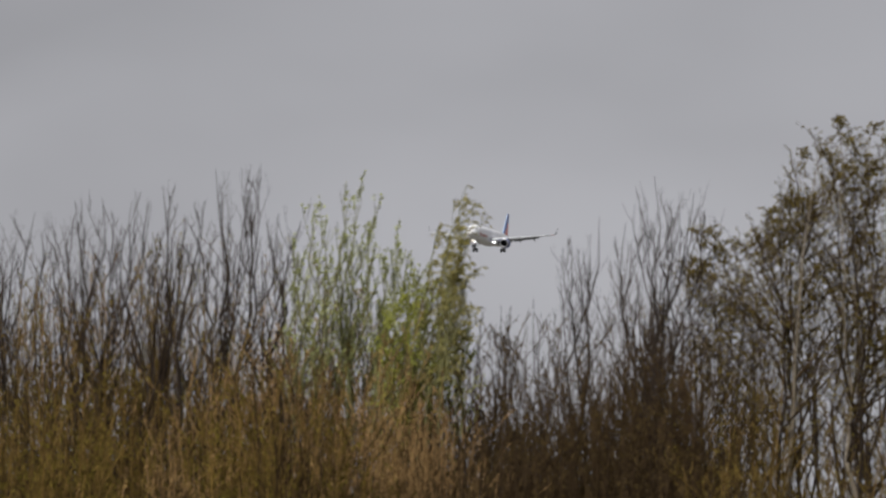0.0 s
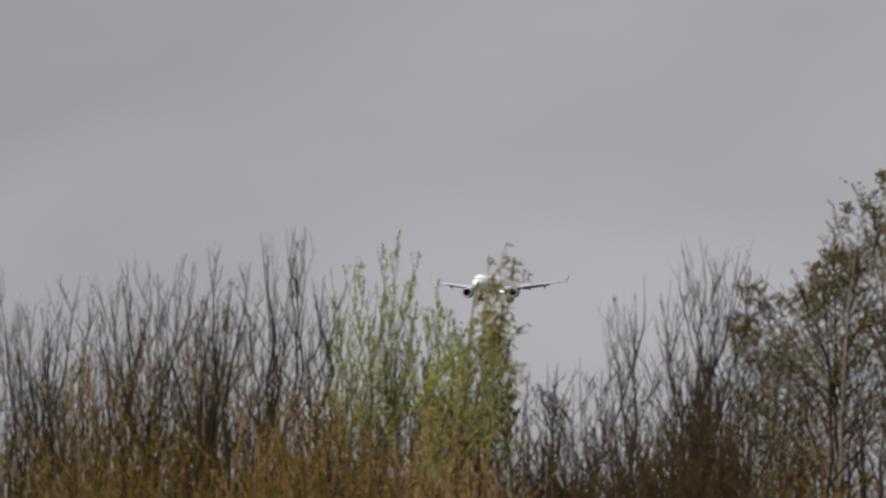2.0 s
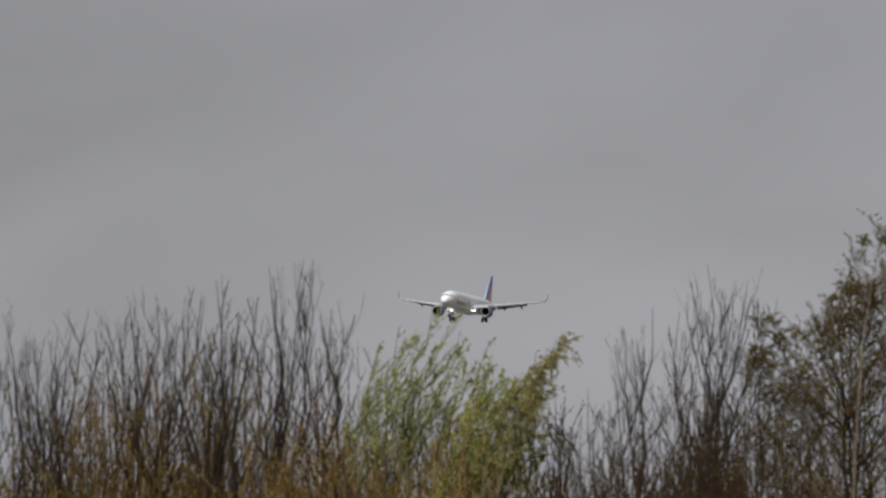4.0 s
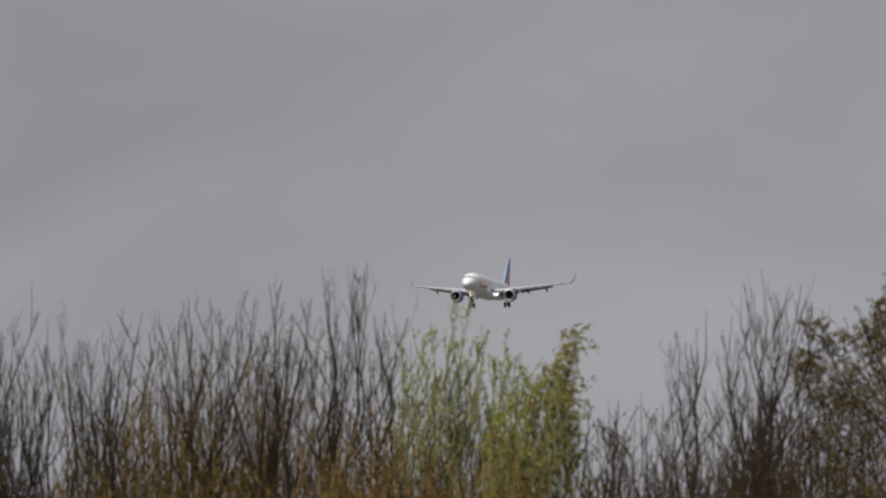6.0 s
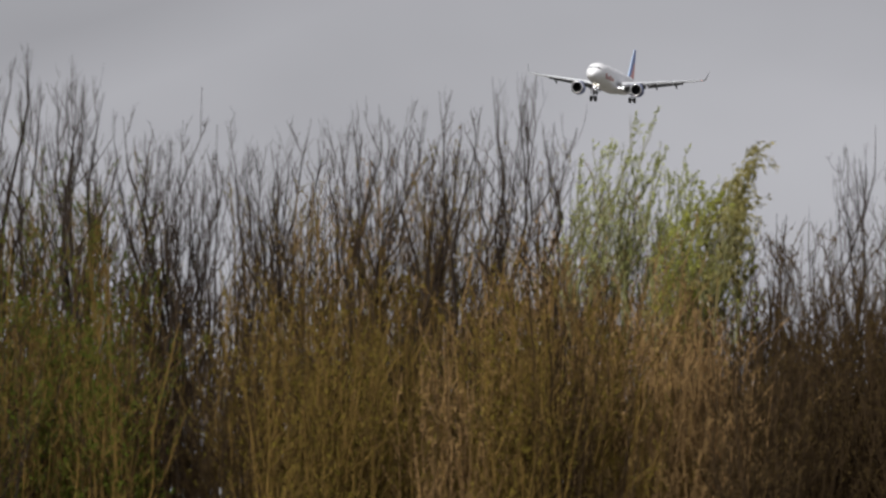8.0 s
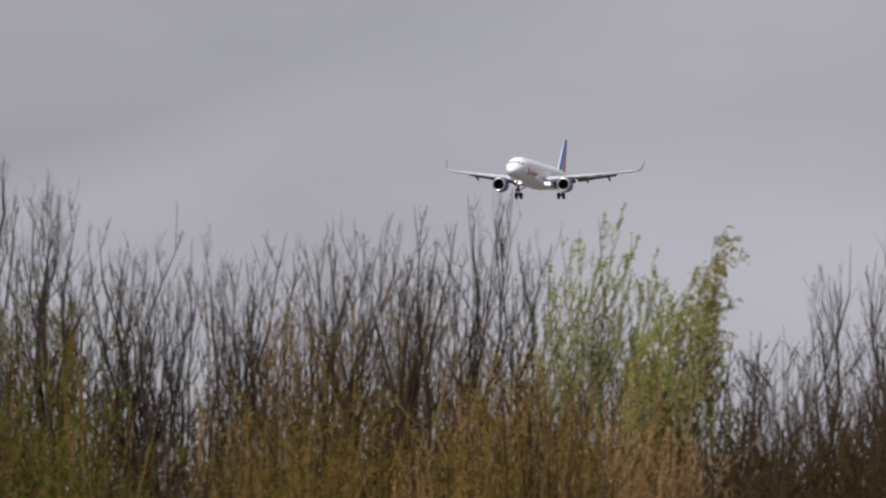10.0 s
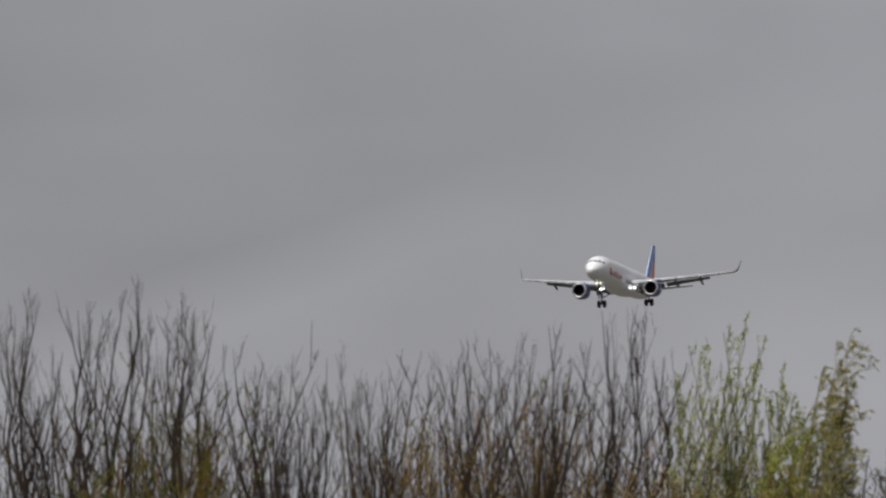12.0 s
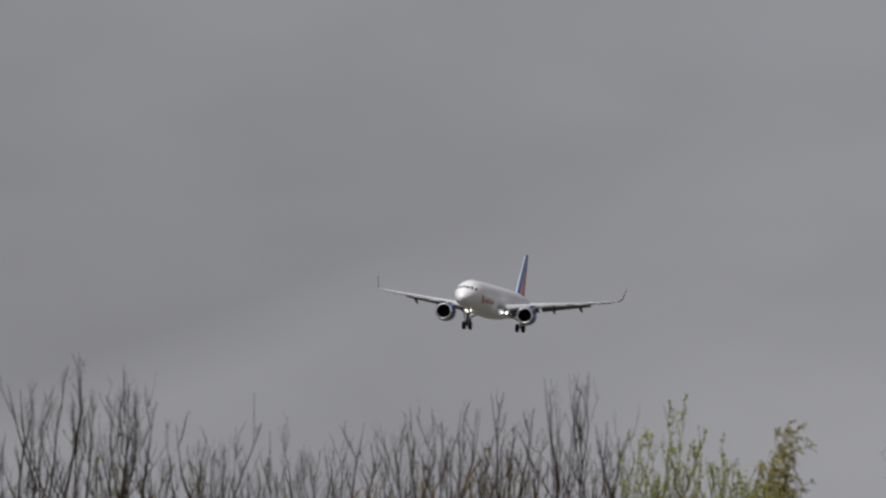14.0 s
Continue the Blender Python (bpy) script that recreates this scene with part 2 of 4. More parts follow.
def loft(rings, cap=True):
    """Verts and faces of a skin over equal closed rings."""
    n = len(rings[0])
    verts = [p for r in rings for p in r]
    faces = []
    for i in range(len(rings) - 1):
        for j in range(n):
            a, b = i * n + j, i * n + (j + 1) % n
            faces.append((a, b, b + n, a + n))
    if cap:
        faces.append(tuple(range(n))[::-1])
        faces.append(tuple(range((len(rings) - 1) * n, len(rings) * n)))
    return verts, faces


def ring(cx, cy, cz, ru, rv, u, v, n=20):
    u, v = Vector(u), Vector(v)
    c = Vector((cx, cy, cz))
    return [c + u * (ru * math.cos(2 * math.pi * i / n)) + v * (rv * math.sin(2 * math.pi * i / n)) for i in range(n)]


def joined(*pieces):
    verts, faces = [], []
    for v, f in pieces:
        k = len(verts)
        verts += list(v)
        faces += [tuple(i + k for i in q) for q in f]
    return verts, faces


def rod(a, b, r0, r1=None, n=10):
    a, b = Vector(a), Vector(b)
    t = (b - a).normalized()
    u = t.cross(Vector((0.3, 0.9, 0.2))).normalized()
    v = t.cross(u)
    r1 = r0 if r1 is None else r1
    return loft([ring(*a, r0, r0, u, v, n), ring(*b, r1, r1, u, v, n)])


def tubes(lines, sides=4):
    """Tapering tubes along many polylines, each (points, radii)."""
    verts, faces, base = [], [], 0
    turn = np.arange(sides) * 2 * np.pi / sides
    cs, sn = np.cos(turn)[:, None], np.sin(turn)[:, None]
    by_count = {}
    for pts, rad in lines:
        by_count.setdefault(len(pts), []).append((pts, rad))
    for n, same in by_count.items():
        P = np.stack([p for p, _ in same])
        R = np.stack([r for _, r in same])[:, :, None, None]
        t = np.gradient(P, axis=1)
        t /= np.linalg.norm(t, axis=2, keepdims=True) + 1e-9
        u = np.cross(t, np.array((0.0, 1.0, 0.05)))
        u /= np.linalg.norm(u, axis=2, keepdims=True) + 1e-9
        v = np.cross(t, u)
        verts.append((P[:, :, None, :] + R * (cs * u[:, :, None, :] + sn * v[:, :, None, :])).reshape(-1, 3))
        one = (np.arange(n - 1)[:, None] * sides + np.arange(sides)[None, :]).ravel()
        nxt = (np.arange(n - 1)[:, None] * sides + (np.arange(sides)[None, :] + 1) % sides).ravel()
        quad = np.stack([one, nxt, nxt + sides, one + sides], -1)
        start = base + np.arange(len(same))[:, None, None] * n * sides
        faces.append((quad[None] + start).reshape(-1, 4))
        base += len(same) * n * sides
    return np.concatenate(verts), np.concatenate(faces)


def leaf_blades(points, ways, length, width, rng):
    """A small folded blade at each point, along its way."""
    n = len(points)
    side = np.cross(ways, rng.normal(size=(n, 3)))
    side /= np.linalg.norm(side, axis=1)[:, None] + 1e-9
    up = np.cross(side, ways)
    L = (length * rng.uniform(0.6, 1.3, n))[:, None]
    Wd = (width * rng.uniform(0.7, 1.3, n))[:, None]
    tip = points + ways * L
    mid = points + ways * L * 0.45
    v = np.stack([points, mid + side * Wd + up * Wd * 0.35, tip, mid - side * Wd + up * Wd * 0.35], 1).reshape(-1, 3)
    k = np.arange(n)[:, None] * 4
    f = np.concatenate([k + np.array([[0, 1, 2]]), k + np.array([[0, 2, 3]])])
    return v, f


# ---- ground ----
def build_ground():
    n = 60
    edge = np.sinh(np.linspace(-6, 6, n)) / np.sinh(6) * 4500
    verts = [(x, y, (noise.noise(Vector((x * 0.02, y * 0.02, 0))) * 0.25 - 0.12) if abs(x) < 300 and abs(y) < 300 else -0.12) for y in edge for x in edge]
    faces = [(j * n + i, j * n + i + 1, (j + 1) * n + i + 1, (j + 1) * n + i) for j in range(n - 1) for i in range(n - 1)]
    g = new("ground", mesh_of("ground", verts, faces, GRASS))
    tagged(g, "unseen rough grass field, greyed to tune its bounced light", "ground", kind="structure")


build_ground()

# ---- hedgerow: places are metres right of the middle stem and metres of height, as seen at 85 m ----
HEDGE = 85.0


def spot(hx, hz, far):
    """The place at that distance that covers (hx, hz) of the hedge."""
    k = far / HEDGE
    return np.array((hx * k, far, 1.6 + (hz - 1.6) * k))


def curve_line(a, b, bow, wander, n, rng):
    """Points from a to b that leave a upright, bow and wander a little."""
    s = np.linspace(0, 1, n)[:, None]
    p = a + (b - a) * s
    rise = b[2] - a[2]
    p[:, :2] = a[:2] + (b - a)[:2] * (s ** bow)
    w = np.cumsum(rng.normal(size=(n, 3)) * wander, axis=0)
    w -= s * w[-1]
    w[:, 2] = 0
    return p + w * rise * np.sin(np.pi * np.clip(s, 0, 1)) ** 0.5


def shoot(p, way, length, r0, r1, n, lift, wander, rng):
    """A shoot that starts along way and turns up by lift."""
    pts, d = [p], way / np.linalg.norm(way)
    step = length / (n - 1)
    for _ in range(n - 1):
        d = d + np.array((0, 0, lift)) / (n - 1) + rng.normal(size=3) * wander
        d = d / np.linalg.norm(d)
        pts.append(pts[-1] + d * step)
    return np.array(pts), np.linspace(r0, r1, n)


def wood(leaders, base, rng, limbs=10, limb_len=(0.6, 1.9), spread=0.7, forks=4, twigs=1, thick=0.056, low=0.25, lift=0.8, lean=0.04, kink=0.02, high=0.97, forked=0.7, twig_lift=None, reach=1.5, wander=0.085):
    """Stems to the given tips, with the limbs, side shoots and twigs on them."""
    hang = lift if twig_lift is None else twig_lift
    stems, limb_lines, fine = [], [], []
    order = sorted(leaders, key=lambda p: -p[2])
    main = None
    for tip in order:
        n = 14
        fork = main is not None and rng.uniform() < forked
        if fork:
            at = int(rng.integers(int(n * 0.38), int(n * 0.72)))
            foot, r_base = main[0][at], main[1][at] * 0.85
            pts = curve_line(foot, tip, rng.uniform(0.55, 0.95), kink * 0.7, n, rng)
        else:
            foot = base + np.array((rng.normal() * 0.14, rng.normal() * 0.14, 0))
            r_base = thick * rng.uniform(0.7, 1.2)
            pts = curve_line(foot, tip, rng.uniform(1.0, 1.9), kink, n, rng)
        rad = r_base * (1 - np.linspace(0, 1, n) ** (0.9 if fork else 1.5)) + 0.0024
        stems.append((pts, rad))
        if main is None:
            main = stems[0]
        first = 0.12 if fork else low
        for k in range(limbs):
            f = first + (high - first) * (k + rng.uniform(0, 1)) / limbs
            i = min(int(f * (n - 1)), n - 2)
            w = f * (n - 1) - i
            p = pts[i] * (1 - w) + pts[i + 1] * w
            a = rng.uniform(0, 2 * np.pi)
            sp = spread * rng.uniform(0.6, 1.25) * (1.25 - 0.75 * f)
            way = np.array((math.cos(a) * sp + lean, math.sin(a) * sp * 0.8, 0.8))
            ln = rng.uniform(*limb_len) * (1.3 - f * 0.85)
            ln = min(ln, reach, max(tip[2] - p[2], 0) * 0.8 + 0.12)
            r0 = min(0.017, rad[i] * 0.66)
            s = shoot(p, way, ln, r0, 0.003, 7, lift, wander, rng)
            limb_lines.append(s)
            for _ in range(forks):
                j = rng.integers(1, 6)
                a2 = rng.uniform(0, 2 * np.pi)
                q = shoot(s[0][j], np.array((math.cos(a2) * sp + lean, math.sin(a2) * sp, 0.75)), ln * rng.uniform(0.25, 0.6), min(0.005, r0 * 0.7), 0.0018, 5, hang, wander * 1.2, rng)
                fine.append(q)
                for _ in range(twigs):
                    a3 = rng.uniform(0, 2 * np.pi)
                    fine.append(shoot(q[0][rng.integers(1, 4)], np.array((math.cos(a3) * 0.6 + lean, math.sin(a3) * 0.6, 0.7)), ln * rng.uniform(0.1, 0.28) + 0.05, 0.003, 0.0016, 3, hang, wander, rng))
    return stems, limb_lines, fine


def along(lines, each, rng, first=1):
    """Random points and ways along polylines."""
    P, Wy = [], []
    for pts, _ in lines:
        i = rng.integers(min(first, len(pts) - 2), len(pts) - 1, each)
        f = rng.uniform(0, 1, each)[:, None]
        P.append(pts[i] * (1 - f) + pts[i + 1] * f)
        d = pts[i + 1] - pts[i]
        Wy.append(d / (np.linalg.norm(d, axis=1)[:, None] + 1e-9))
    return np.concatenate(P), np.concatenate(Wy)


def local(lines, base):
    return [(p - base, r) for p, r in lines]


SWAYING = []      # things and parts that the wind moves: object, its rest pose, degrees for a full gust, lag


def bare_tree(hx, far, tips, seed, label="tall bare grey-brown tree with upright leafless shoots", name="bare_tree", bark=BARK, twig=TWIG, buds=0, bud_mat=BUD, blade=(0.035, 0.011), gust=0.25, fall=0.0, **kw):
    rng = np.random.default_rng(seed)
    base = spot(hx, 0, far)
    base[2] = 0.0
    leaders = [spot(x, z, far + rng.uniform(-0.5, 0.5)) for x, z in tips]
    stems, limb_lines, fine = wood(leaders, base, rng, **kw)
    top = tagged(new(name), label, "tree", "hedgerow trees")
    top.empty_display_size = 0.3
    top.matrix_basis = pose(base[0], base[1], -0.1)
    off = base - np.array((0, 0, 0.1))
    for k, s in enumerate(stems):
        part("stem", quick_mesh("stem", *tubes(local([s], off), 7), bark if k < 2 else BARK), top)
    tagged(part("limb", quick_mesh("limb", *tubes(local(limb_lines, off), 4), twig), top), kind="stuff")
    tagged(part("twig", quick_mesh("twig", *tubes(local(fine, off), 3), twig), top), kind="stuff")
    if buds:
        P, Wy = along(local(limb_lines + fine, off), buds, rng)
        Wy = Wy + rng.normal(size=Wy.shape) * 0.6 + np.array((0.2, 0, -fall))
        Wy /= np.linalg.norm(Wy, axis=1)[:, None]
        tagged(part("foliage", quick_mesh("foliage", *leaf_blades(P, Wy, blade[0], blade[1], rng), bud_mat), top), kind="stuff")
    SWAYING.append((top, top.matrix_basis.copy(), gust, rng.uniform(-0.25, 0.25)))
    return top


BENDING = []      # shoots that whip in the gusts: lower piece, its place, upper piece, its place on the lower, degrees of each, share of the sinking, lag


def leafy_tree(hx, far, tips, pivot, seed, label, leaf, bend, name="leafy_tree", each=5, blade=(0.055, 0.016), droop=0.0, wind=0.25, sinking=0.6, forks=3, twigs=0, **kw):
    """A tree whose shoots bend in the wind above the pivot height, each in a lower and an upper piece."""
    rng = np.random.default_rng(seed)
    foot = spot(hx, 0, far)
    foot[2] = 0.0
    piv = spot(hx, pivot, far)
    top = tagged(new(name), label, "tree", "hedgerow trees")
    top.matrix_basis = pose(foot[0], foot[1], -0.1)
    off = foot - np.array((0, 0, 0.1))
    for k in range(3):
        a = foot + np.array((rng.normal() * 0.15, rng.normal() * 0.15, -0.1))
        b = piv + np.array((rng.normal() * 0.05, rng.normal() * 0.05, 0.1))
        pts = curve_line(a, b, 1.2, 0.004, 9, rng)
        part("trunk", quick_mesh("trunk", *tubes([(pts - off, np.linspace(0.06, 0.025, 9))], 7), BARK), top)
    for x, z in tips:
        tip = spot(x, z, far + rng.uniform(-0.4, 0.4))
        base = piv + np.array(((x - hx) * 0.35, 0, -0.15))
        stems, limb_lines, fine = wood([tip], base, rng, forks=forks, twigs=twigs, **kw)
        pts, rad = stems[0]
        h = 7
        hinge, per = pts[h], forks * (1 + twigs)
        pieces = []
        for upper in (False, True):
            at = hinge if upper else base
            stem = (pts[h:], rad[h:]) if upper else (pts[:h + 1], rad[:h + 1])
            mine = [k for k, q in enumerate(limb_lines) if (q[0][0][2] >= hinge[2]) == upper]
            limbs_here = [limb_lines[k] for k in mine]
            fine_here = [q for k in mine for q in fine[k * per:(k + 1) * per]]
            ob = part("shoot_tip" if upper else "shoot", quick_mesh("shoot", *tubes(local([stem] + limbs_here, at), 4), SHOOT_BARK), top, place=Matrix.Translation(Vector(at - off)))
            if fine_here:
                tagged(part("twig", quick_mesh("twig", *tubes(local(fine_here, at), 3), SHOOT_BARK), ob), kind="stuff")
            leafy = limbs_here + fine_here + [stem]
            P, Wy = along(local(leafy, at), each, rng, 0)
            Wy = Wy * 0.6 + rng.normal(size=Wy.shape) * 0.5 + np.array((wind, 0, -droop))
            Wy /= np.linalg.norm(Wy, axis=1)[:, None]
            tagged(part("foliage", quick_mesh("foliage", *leaf_blades(P, Wy, blade[0], blade[1], rng), leaf), ob), kind="stuff")
            pieces.append(ob)
        BENDING.append((pieces[0], pieces[0].matrix_basis.copy(), pieces[1], Matrix.Translation(Vector(hinge - base)), bend[0] * rng.uniform(0.85, 1.15), bend[1] * rng.uniform(0.75, 1.25), sinking, rng.uniform(-0.12, 0.12)))
    return top


def shrub(hx, far, height, wide, count, seed, label, twig, bud_mat, buds=6, blade=(0.038, 0.0105), gust=0.15, lean=0.06, subs=5, thick=0.017):
    """A dense many-stemmed shrub of thin upright twigs."""
    rng = np.random.default_rng(seed)
    base = spot(hx, 0, far)
    base[2] = 0.0
    k = far / HEDGE
    main, fine = [], []
    for _ in range(count):
        a = rng.uniform(0, 2 * np.pi)
        r = wide * math.sqrt(rng.uniform(0, 1)) * 0.5
        foot = np.array((math.cos(a) * r * 0.5, math.sin(a) * r * 0.5, 0))
        top_z = 1.6 + (height * (1 - 0.14 * (2 * r / wide) ** 2) * rng.uniform(0.66, 1.06) - 1.6) * k
        tip = np.array((math.cos(a) * r + rng.normal() * 0.28 + lean, math.sin(a) * r, top_z))
        pts = curve_line(foot, tip, rng.uniform(1.0, 1.6), 0.013, 9, rng)
        main.append((pts, np.linspace(thick, 0.0042, 9) * rng.uniform(0.7, 1.3)))
        for _ in range(subs):
            j = rng.integers(4, 8)
            a2 = rng.uniform(0, 2 * np.pi)
            q = shoot(pts[j] + (pts[j + 1] - pts[j]) * rng.uniform(0, 1), np.array((math.cos(a2) * 0.7, math.sin(a2) * 0.7, 0.7)), rng.uniform(0.2, 0.8), 0.0068, 0.0036, 4, 0.6, 0.2, rng)
            fine.append(q)
            a3 = rng.uniform(0, 2 * np.pi)
            fine.append(shoot(q[0][2], np.array((math.cos(a3), math.sin(a3), 0.6)), rng.uniform(0.1, 0.28), 0.0044, 0.003, 2, 0.5, 0.1, rng))
    top = tagged(new("shrub"), label, "shrub", "hedgerow shrubs")
    top.matrix_basis = pose(base[0], base[1], -0.1)
    up = np.array((0, 0, 0.1))
    tagged(part("stem", quick_mesh("stem", *tubes([(p + up, r) for p, r in main], 4), twig), top), kind="stuff")
    tagged(part("twig", quick_mesh("twig", *tubes([(p + up, r) for p, r in fine], 3), twig), top), kind="stuff")
    if buds:
        P, Wy = along(fine + [(p[4:], r[4:]) for p, r in main], buds, rng)
        Wy = Wy + rng.normal(size=Wy.shape) * 0.7
        Wy /= np.linalg.norm(Wy, axis=1)[:, None]
        tagged(part("foliage", quick_mesh("foliage", *leaf_blades(P + up, Wy, blade[0], blade[1], rng), bud_mat), top), kind="stuff")
    SWAYING.append((top, top.matrix_basis.copy(), gust, rng.uniform(-0.3, 0.3)))
    return top


# tall bare trees along the hedge: foot, distance, tips of the leading stems
bare_tree(-7.10, 86, [(-7.42, 8.38), (-7.24, 8.53), (-7.10, 8.56), (-7.53, 8.17)], 100, gust=0.2, limbs=8, forks=4, twigs=1)
bare_tree(-6.50, 85, [(-6.77, 8.49), (-6.62, 8.43), (-6.30, 8.35), (-6.45, 8.17)], 101, gust=0.2, limbs=8, forks=4, twigs=1)
bare_tree(-5.86, 84.5, [(-5.86, 8.85), (-6.07, 8.67), (-5.68, 8.31), (-5.95, 8.31)], 102, gust=0.2, limbs=8, forks=4, twigs=1)
bare_tree(-5.22, 85, [(-5.36, 8.46), (-5.25, 8.53), (-5.08, 8.38), (-4.90, 8.28), (-5.48, 8.21)], 103, gust=0.2, limbs=8, forks=4, twigs=1)
bare_tree(-4.54, 86, [(-4.65, 7.98), (-4.37, 7.78), (-4.49, 7.57), (-4.79, 7.89)], 104, gust=0.2, limbs=8, forks=4, twigs=1)
bare_tree(-4.16, 85.6, [(-4.16, 7.66), (-4.30, 7.42), (-4.02, 7.55)], 118, gust=0.2, limbs=8, forks=4, twigs=1, thick=0.04)
bare_tree(-3.88, 86.8, [(-3.86, 7.48), (-3.74, 7.22), (-4.02, 7.20), (-4.14, 7.02)], 120, gust=0.2, limbs=8, forks=4, twigs=1, thick=0.045)
bare_tree(-3.42, 86.4, [(-3.44, 7.50), (-3.58, 7.28), (-3.28, 7.35), (-3.55, 7.05)], 119, gust=0.2, limbs=7, forks=4, twigs=1, thick=0.036)
bare_tree(-3.69, 85, [(-3.66, 8.36), (-3.89, 7.94), (-3.46, 7.89), (-4.03, 7.71)], 105, gust=0.2, thick=0.028, limb_len=(0.4, 1.2), limbs=8, forks=4, twigs=1)
bare_tree(-3.23, 86, [(-3.35, 7.94), (-3.11, 7.53), (-2.98, 7.55)], 106, gust=0.2, limbs=8, forks=4, twigs=1)
bare_tree(-2.56, 86, [(-2.71, 7.53), (-2.49, 7.71), (-2.27, 7.98), (-2.17, 7.71)], 107, gust=0.2, limbs=8, forks=4, twigs=1)
bare_tree(-1.85, 85.5, [(-1.95, 7.83), (-1.76, 8.05), (-1.63, 7.82), (-2.06, 7.50)], 108, gust=0.2, limbs=8, forks=4, twigs=1)
bare_tree(-1.28, 85, [(-1.42, 8.17), (-1.29, 7.98), (-1.05, 8.14), (-1.14, 7.78)], 109, gust=0.2, limbs=8, forks=4, twigs=1)
bare_tree(-0.50, 84.5, [(-0.67, 8.34), (-0.57, 8.08), (-0.81, 8.10), (-0.38, 7.78), (-0.14, 8.14)], 110, gust=0.2, limbs=8, forks=4, twigs=1)
bare_tree(0.21, 84, [(0.00, 8.53), (0.31, 8.48), (0.57, 8.47), (0.20, 8.14), (0.43, 8.22), (-0.27, 7.75)], 111, gust=0.2, limbs=8, forks=4, twigs=1)
bare_tree(0.85, 85, [(0.80, 7.98), (0.94, 7.79), (0.70, 7.71)], 112, gust=0.2, limbs=8, forks=4, twigs=1)
bare_tree(3.48, 87, [(3.35, 6.72), (3.61, 6.86), (3.46, 6.50)], 113, gust=0.2, limbs=5, forks=3, twigs=1, thick=0.03, limb_len=(0.4, 1.1))
bare_tree(4.08, 87, [(4.02, 6.94), (4.13, 6.64), (3.89, 6.37), (4.30, 6.72)], 114, gust=0.2, limbs=5, forks=3, twigs=1, thick=0.03, limb_len=(0.4, 1.1))
bare_tree(4.76, 86, [(4.49, 7.58), (4.56, 7.21), (4.84, 7.98), (4.72, 7.50)], 115, gust=0.2, limbs=6, forks=4, twigs=1, thick=0.042)
bare_tree(5.40, 85, [(5.54, 8.50), (5.29, 8.15), (5.42, 8.23), (5.18, 7.92), (5.04, 7.67), (5.67, 8.14)], 116, gust=0.2, limbs=6, forks=4, twigs=1, thick=0.042)
bare_tree(5.81, 85, [(6.05, 8.32), (5.86, 8.05), (5.69, 7.78), (6.19, 7.98)], 117, gust=0.2, limbs=6, forks=4, twigs=1, thick=0.042)

# fresh-leaved poplars, a lime-green sallow and a willow that bend in the gusts
leafy_tree(1.24, 84.0, [(1.10, 8.07), (1.41, 8.30), (1.26, 7.83), (0.85, 7.65), (0.99, 7.42), (1.51, 7.62), (1.31, 7.45)], 5.36, 301, "slender poplar with fresh yellow-green spring leaves bending in wind", SPRING_LEAF, (5.0, 15.0), each=5, blade=(0.043, 0.012), limbs=14, spread=0.68, limb_len=(0.3, 0.88), low=0.1, high=0.98, lift=1.0, thick=0.017, forks=3, twigs=0)
leafy_tree(1.74, 84.3, [(1.65, 8.38), (1.94, 8.13), (1.78, 7.88), (2.14, 7.82), (1.58, 7.45), (2.04, 7.45), (1.83, 7.31)], 5.29, 302, "slender poplar with fresh yellow-green spring leaves bending in wind", SPRING_LEAF, (5.0, 15.0), each=5, blade=(0.043, 0.012), limbs=14, spread=0.68, limb_len=(0.3, 0.88), low=0.1, high=0.98, lift=1.1, thick=0.017, forks=3, twigs=0)
leafy_tree(2.20, 84.6, [(2.19, 7.60), (2.38, 7.33), (2.04, 7.45), (2.57, 7.24), (2.27, 7.06)], 5.29, 303, "small poplar with fresh yellow-green leaves among the shrubs", SPRING_LEAF, (5.0, 14.0), each=5, blade=(0.043, 0.012), limbs=14, spread=0.68, limb_len=(0.3, 0.88), low=0.1, high=0.98, lift=1.0, thick=0.016, forks=3, twigs=0)
leafy_tree(2.56, 83.2, [(2.02, 6.62), (2.19, 6.98), (2.45, 7.16), (2.70, 7.11), (2.93, 6.86), (2.34, 6.74), (1.99, 6.28), (2.63, 6.64), (3.07, 6.51), (2.85, 6.35), (3.12, 6.14)], 4.51, 304, "bushy sallow covered in bright lime-green spring leaves", LIME_LEAF, (4.0, 9.0), sinking=0.15, blade=(0.046, 0.013), each=6, limbs=11, spread=0.95, limb_len=(0.35, 1.0), low=0.2, lift=0.6, thick=0.016, forks=4, twigs=1)
leafy_tree(2.73, 83.0, [(2.94, 8.28), (2.78, 8.09), (2.86, 7.77), (2.62, 7.77), (2.74, 7.42), (2.88, 7.35)], 5.36, 305, "young willow with drooping olive leaves blown sideways in the wind", WILLOW_LEAF, (7.0, 17.0), sinking=1.0, name="willow_tree", each=6, limbs=20, spread=0.4, limb_len=(0.25, 0.62), low=0.15, high=0.99, lift=-0.6, twig_lift=-1.3, wander=0.09, thick=0.016, blade=(0.055, 0.009), droop=0.5, wind=0.8, lean=0.25, forks=3, twigs=1)

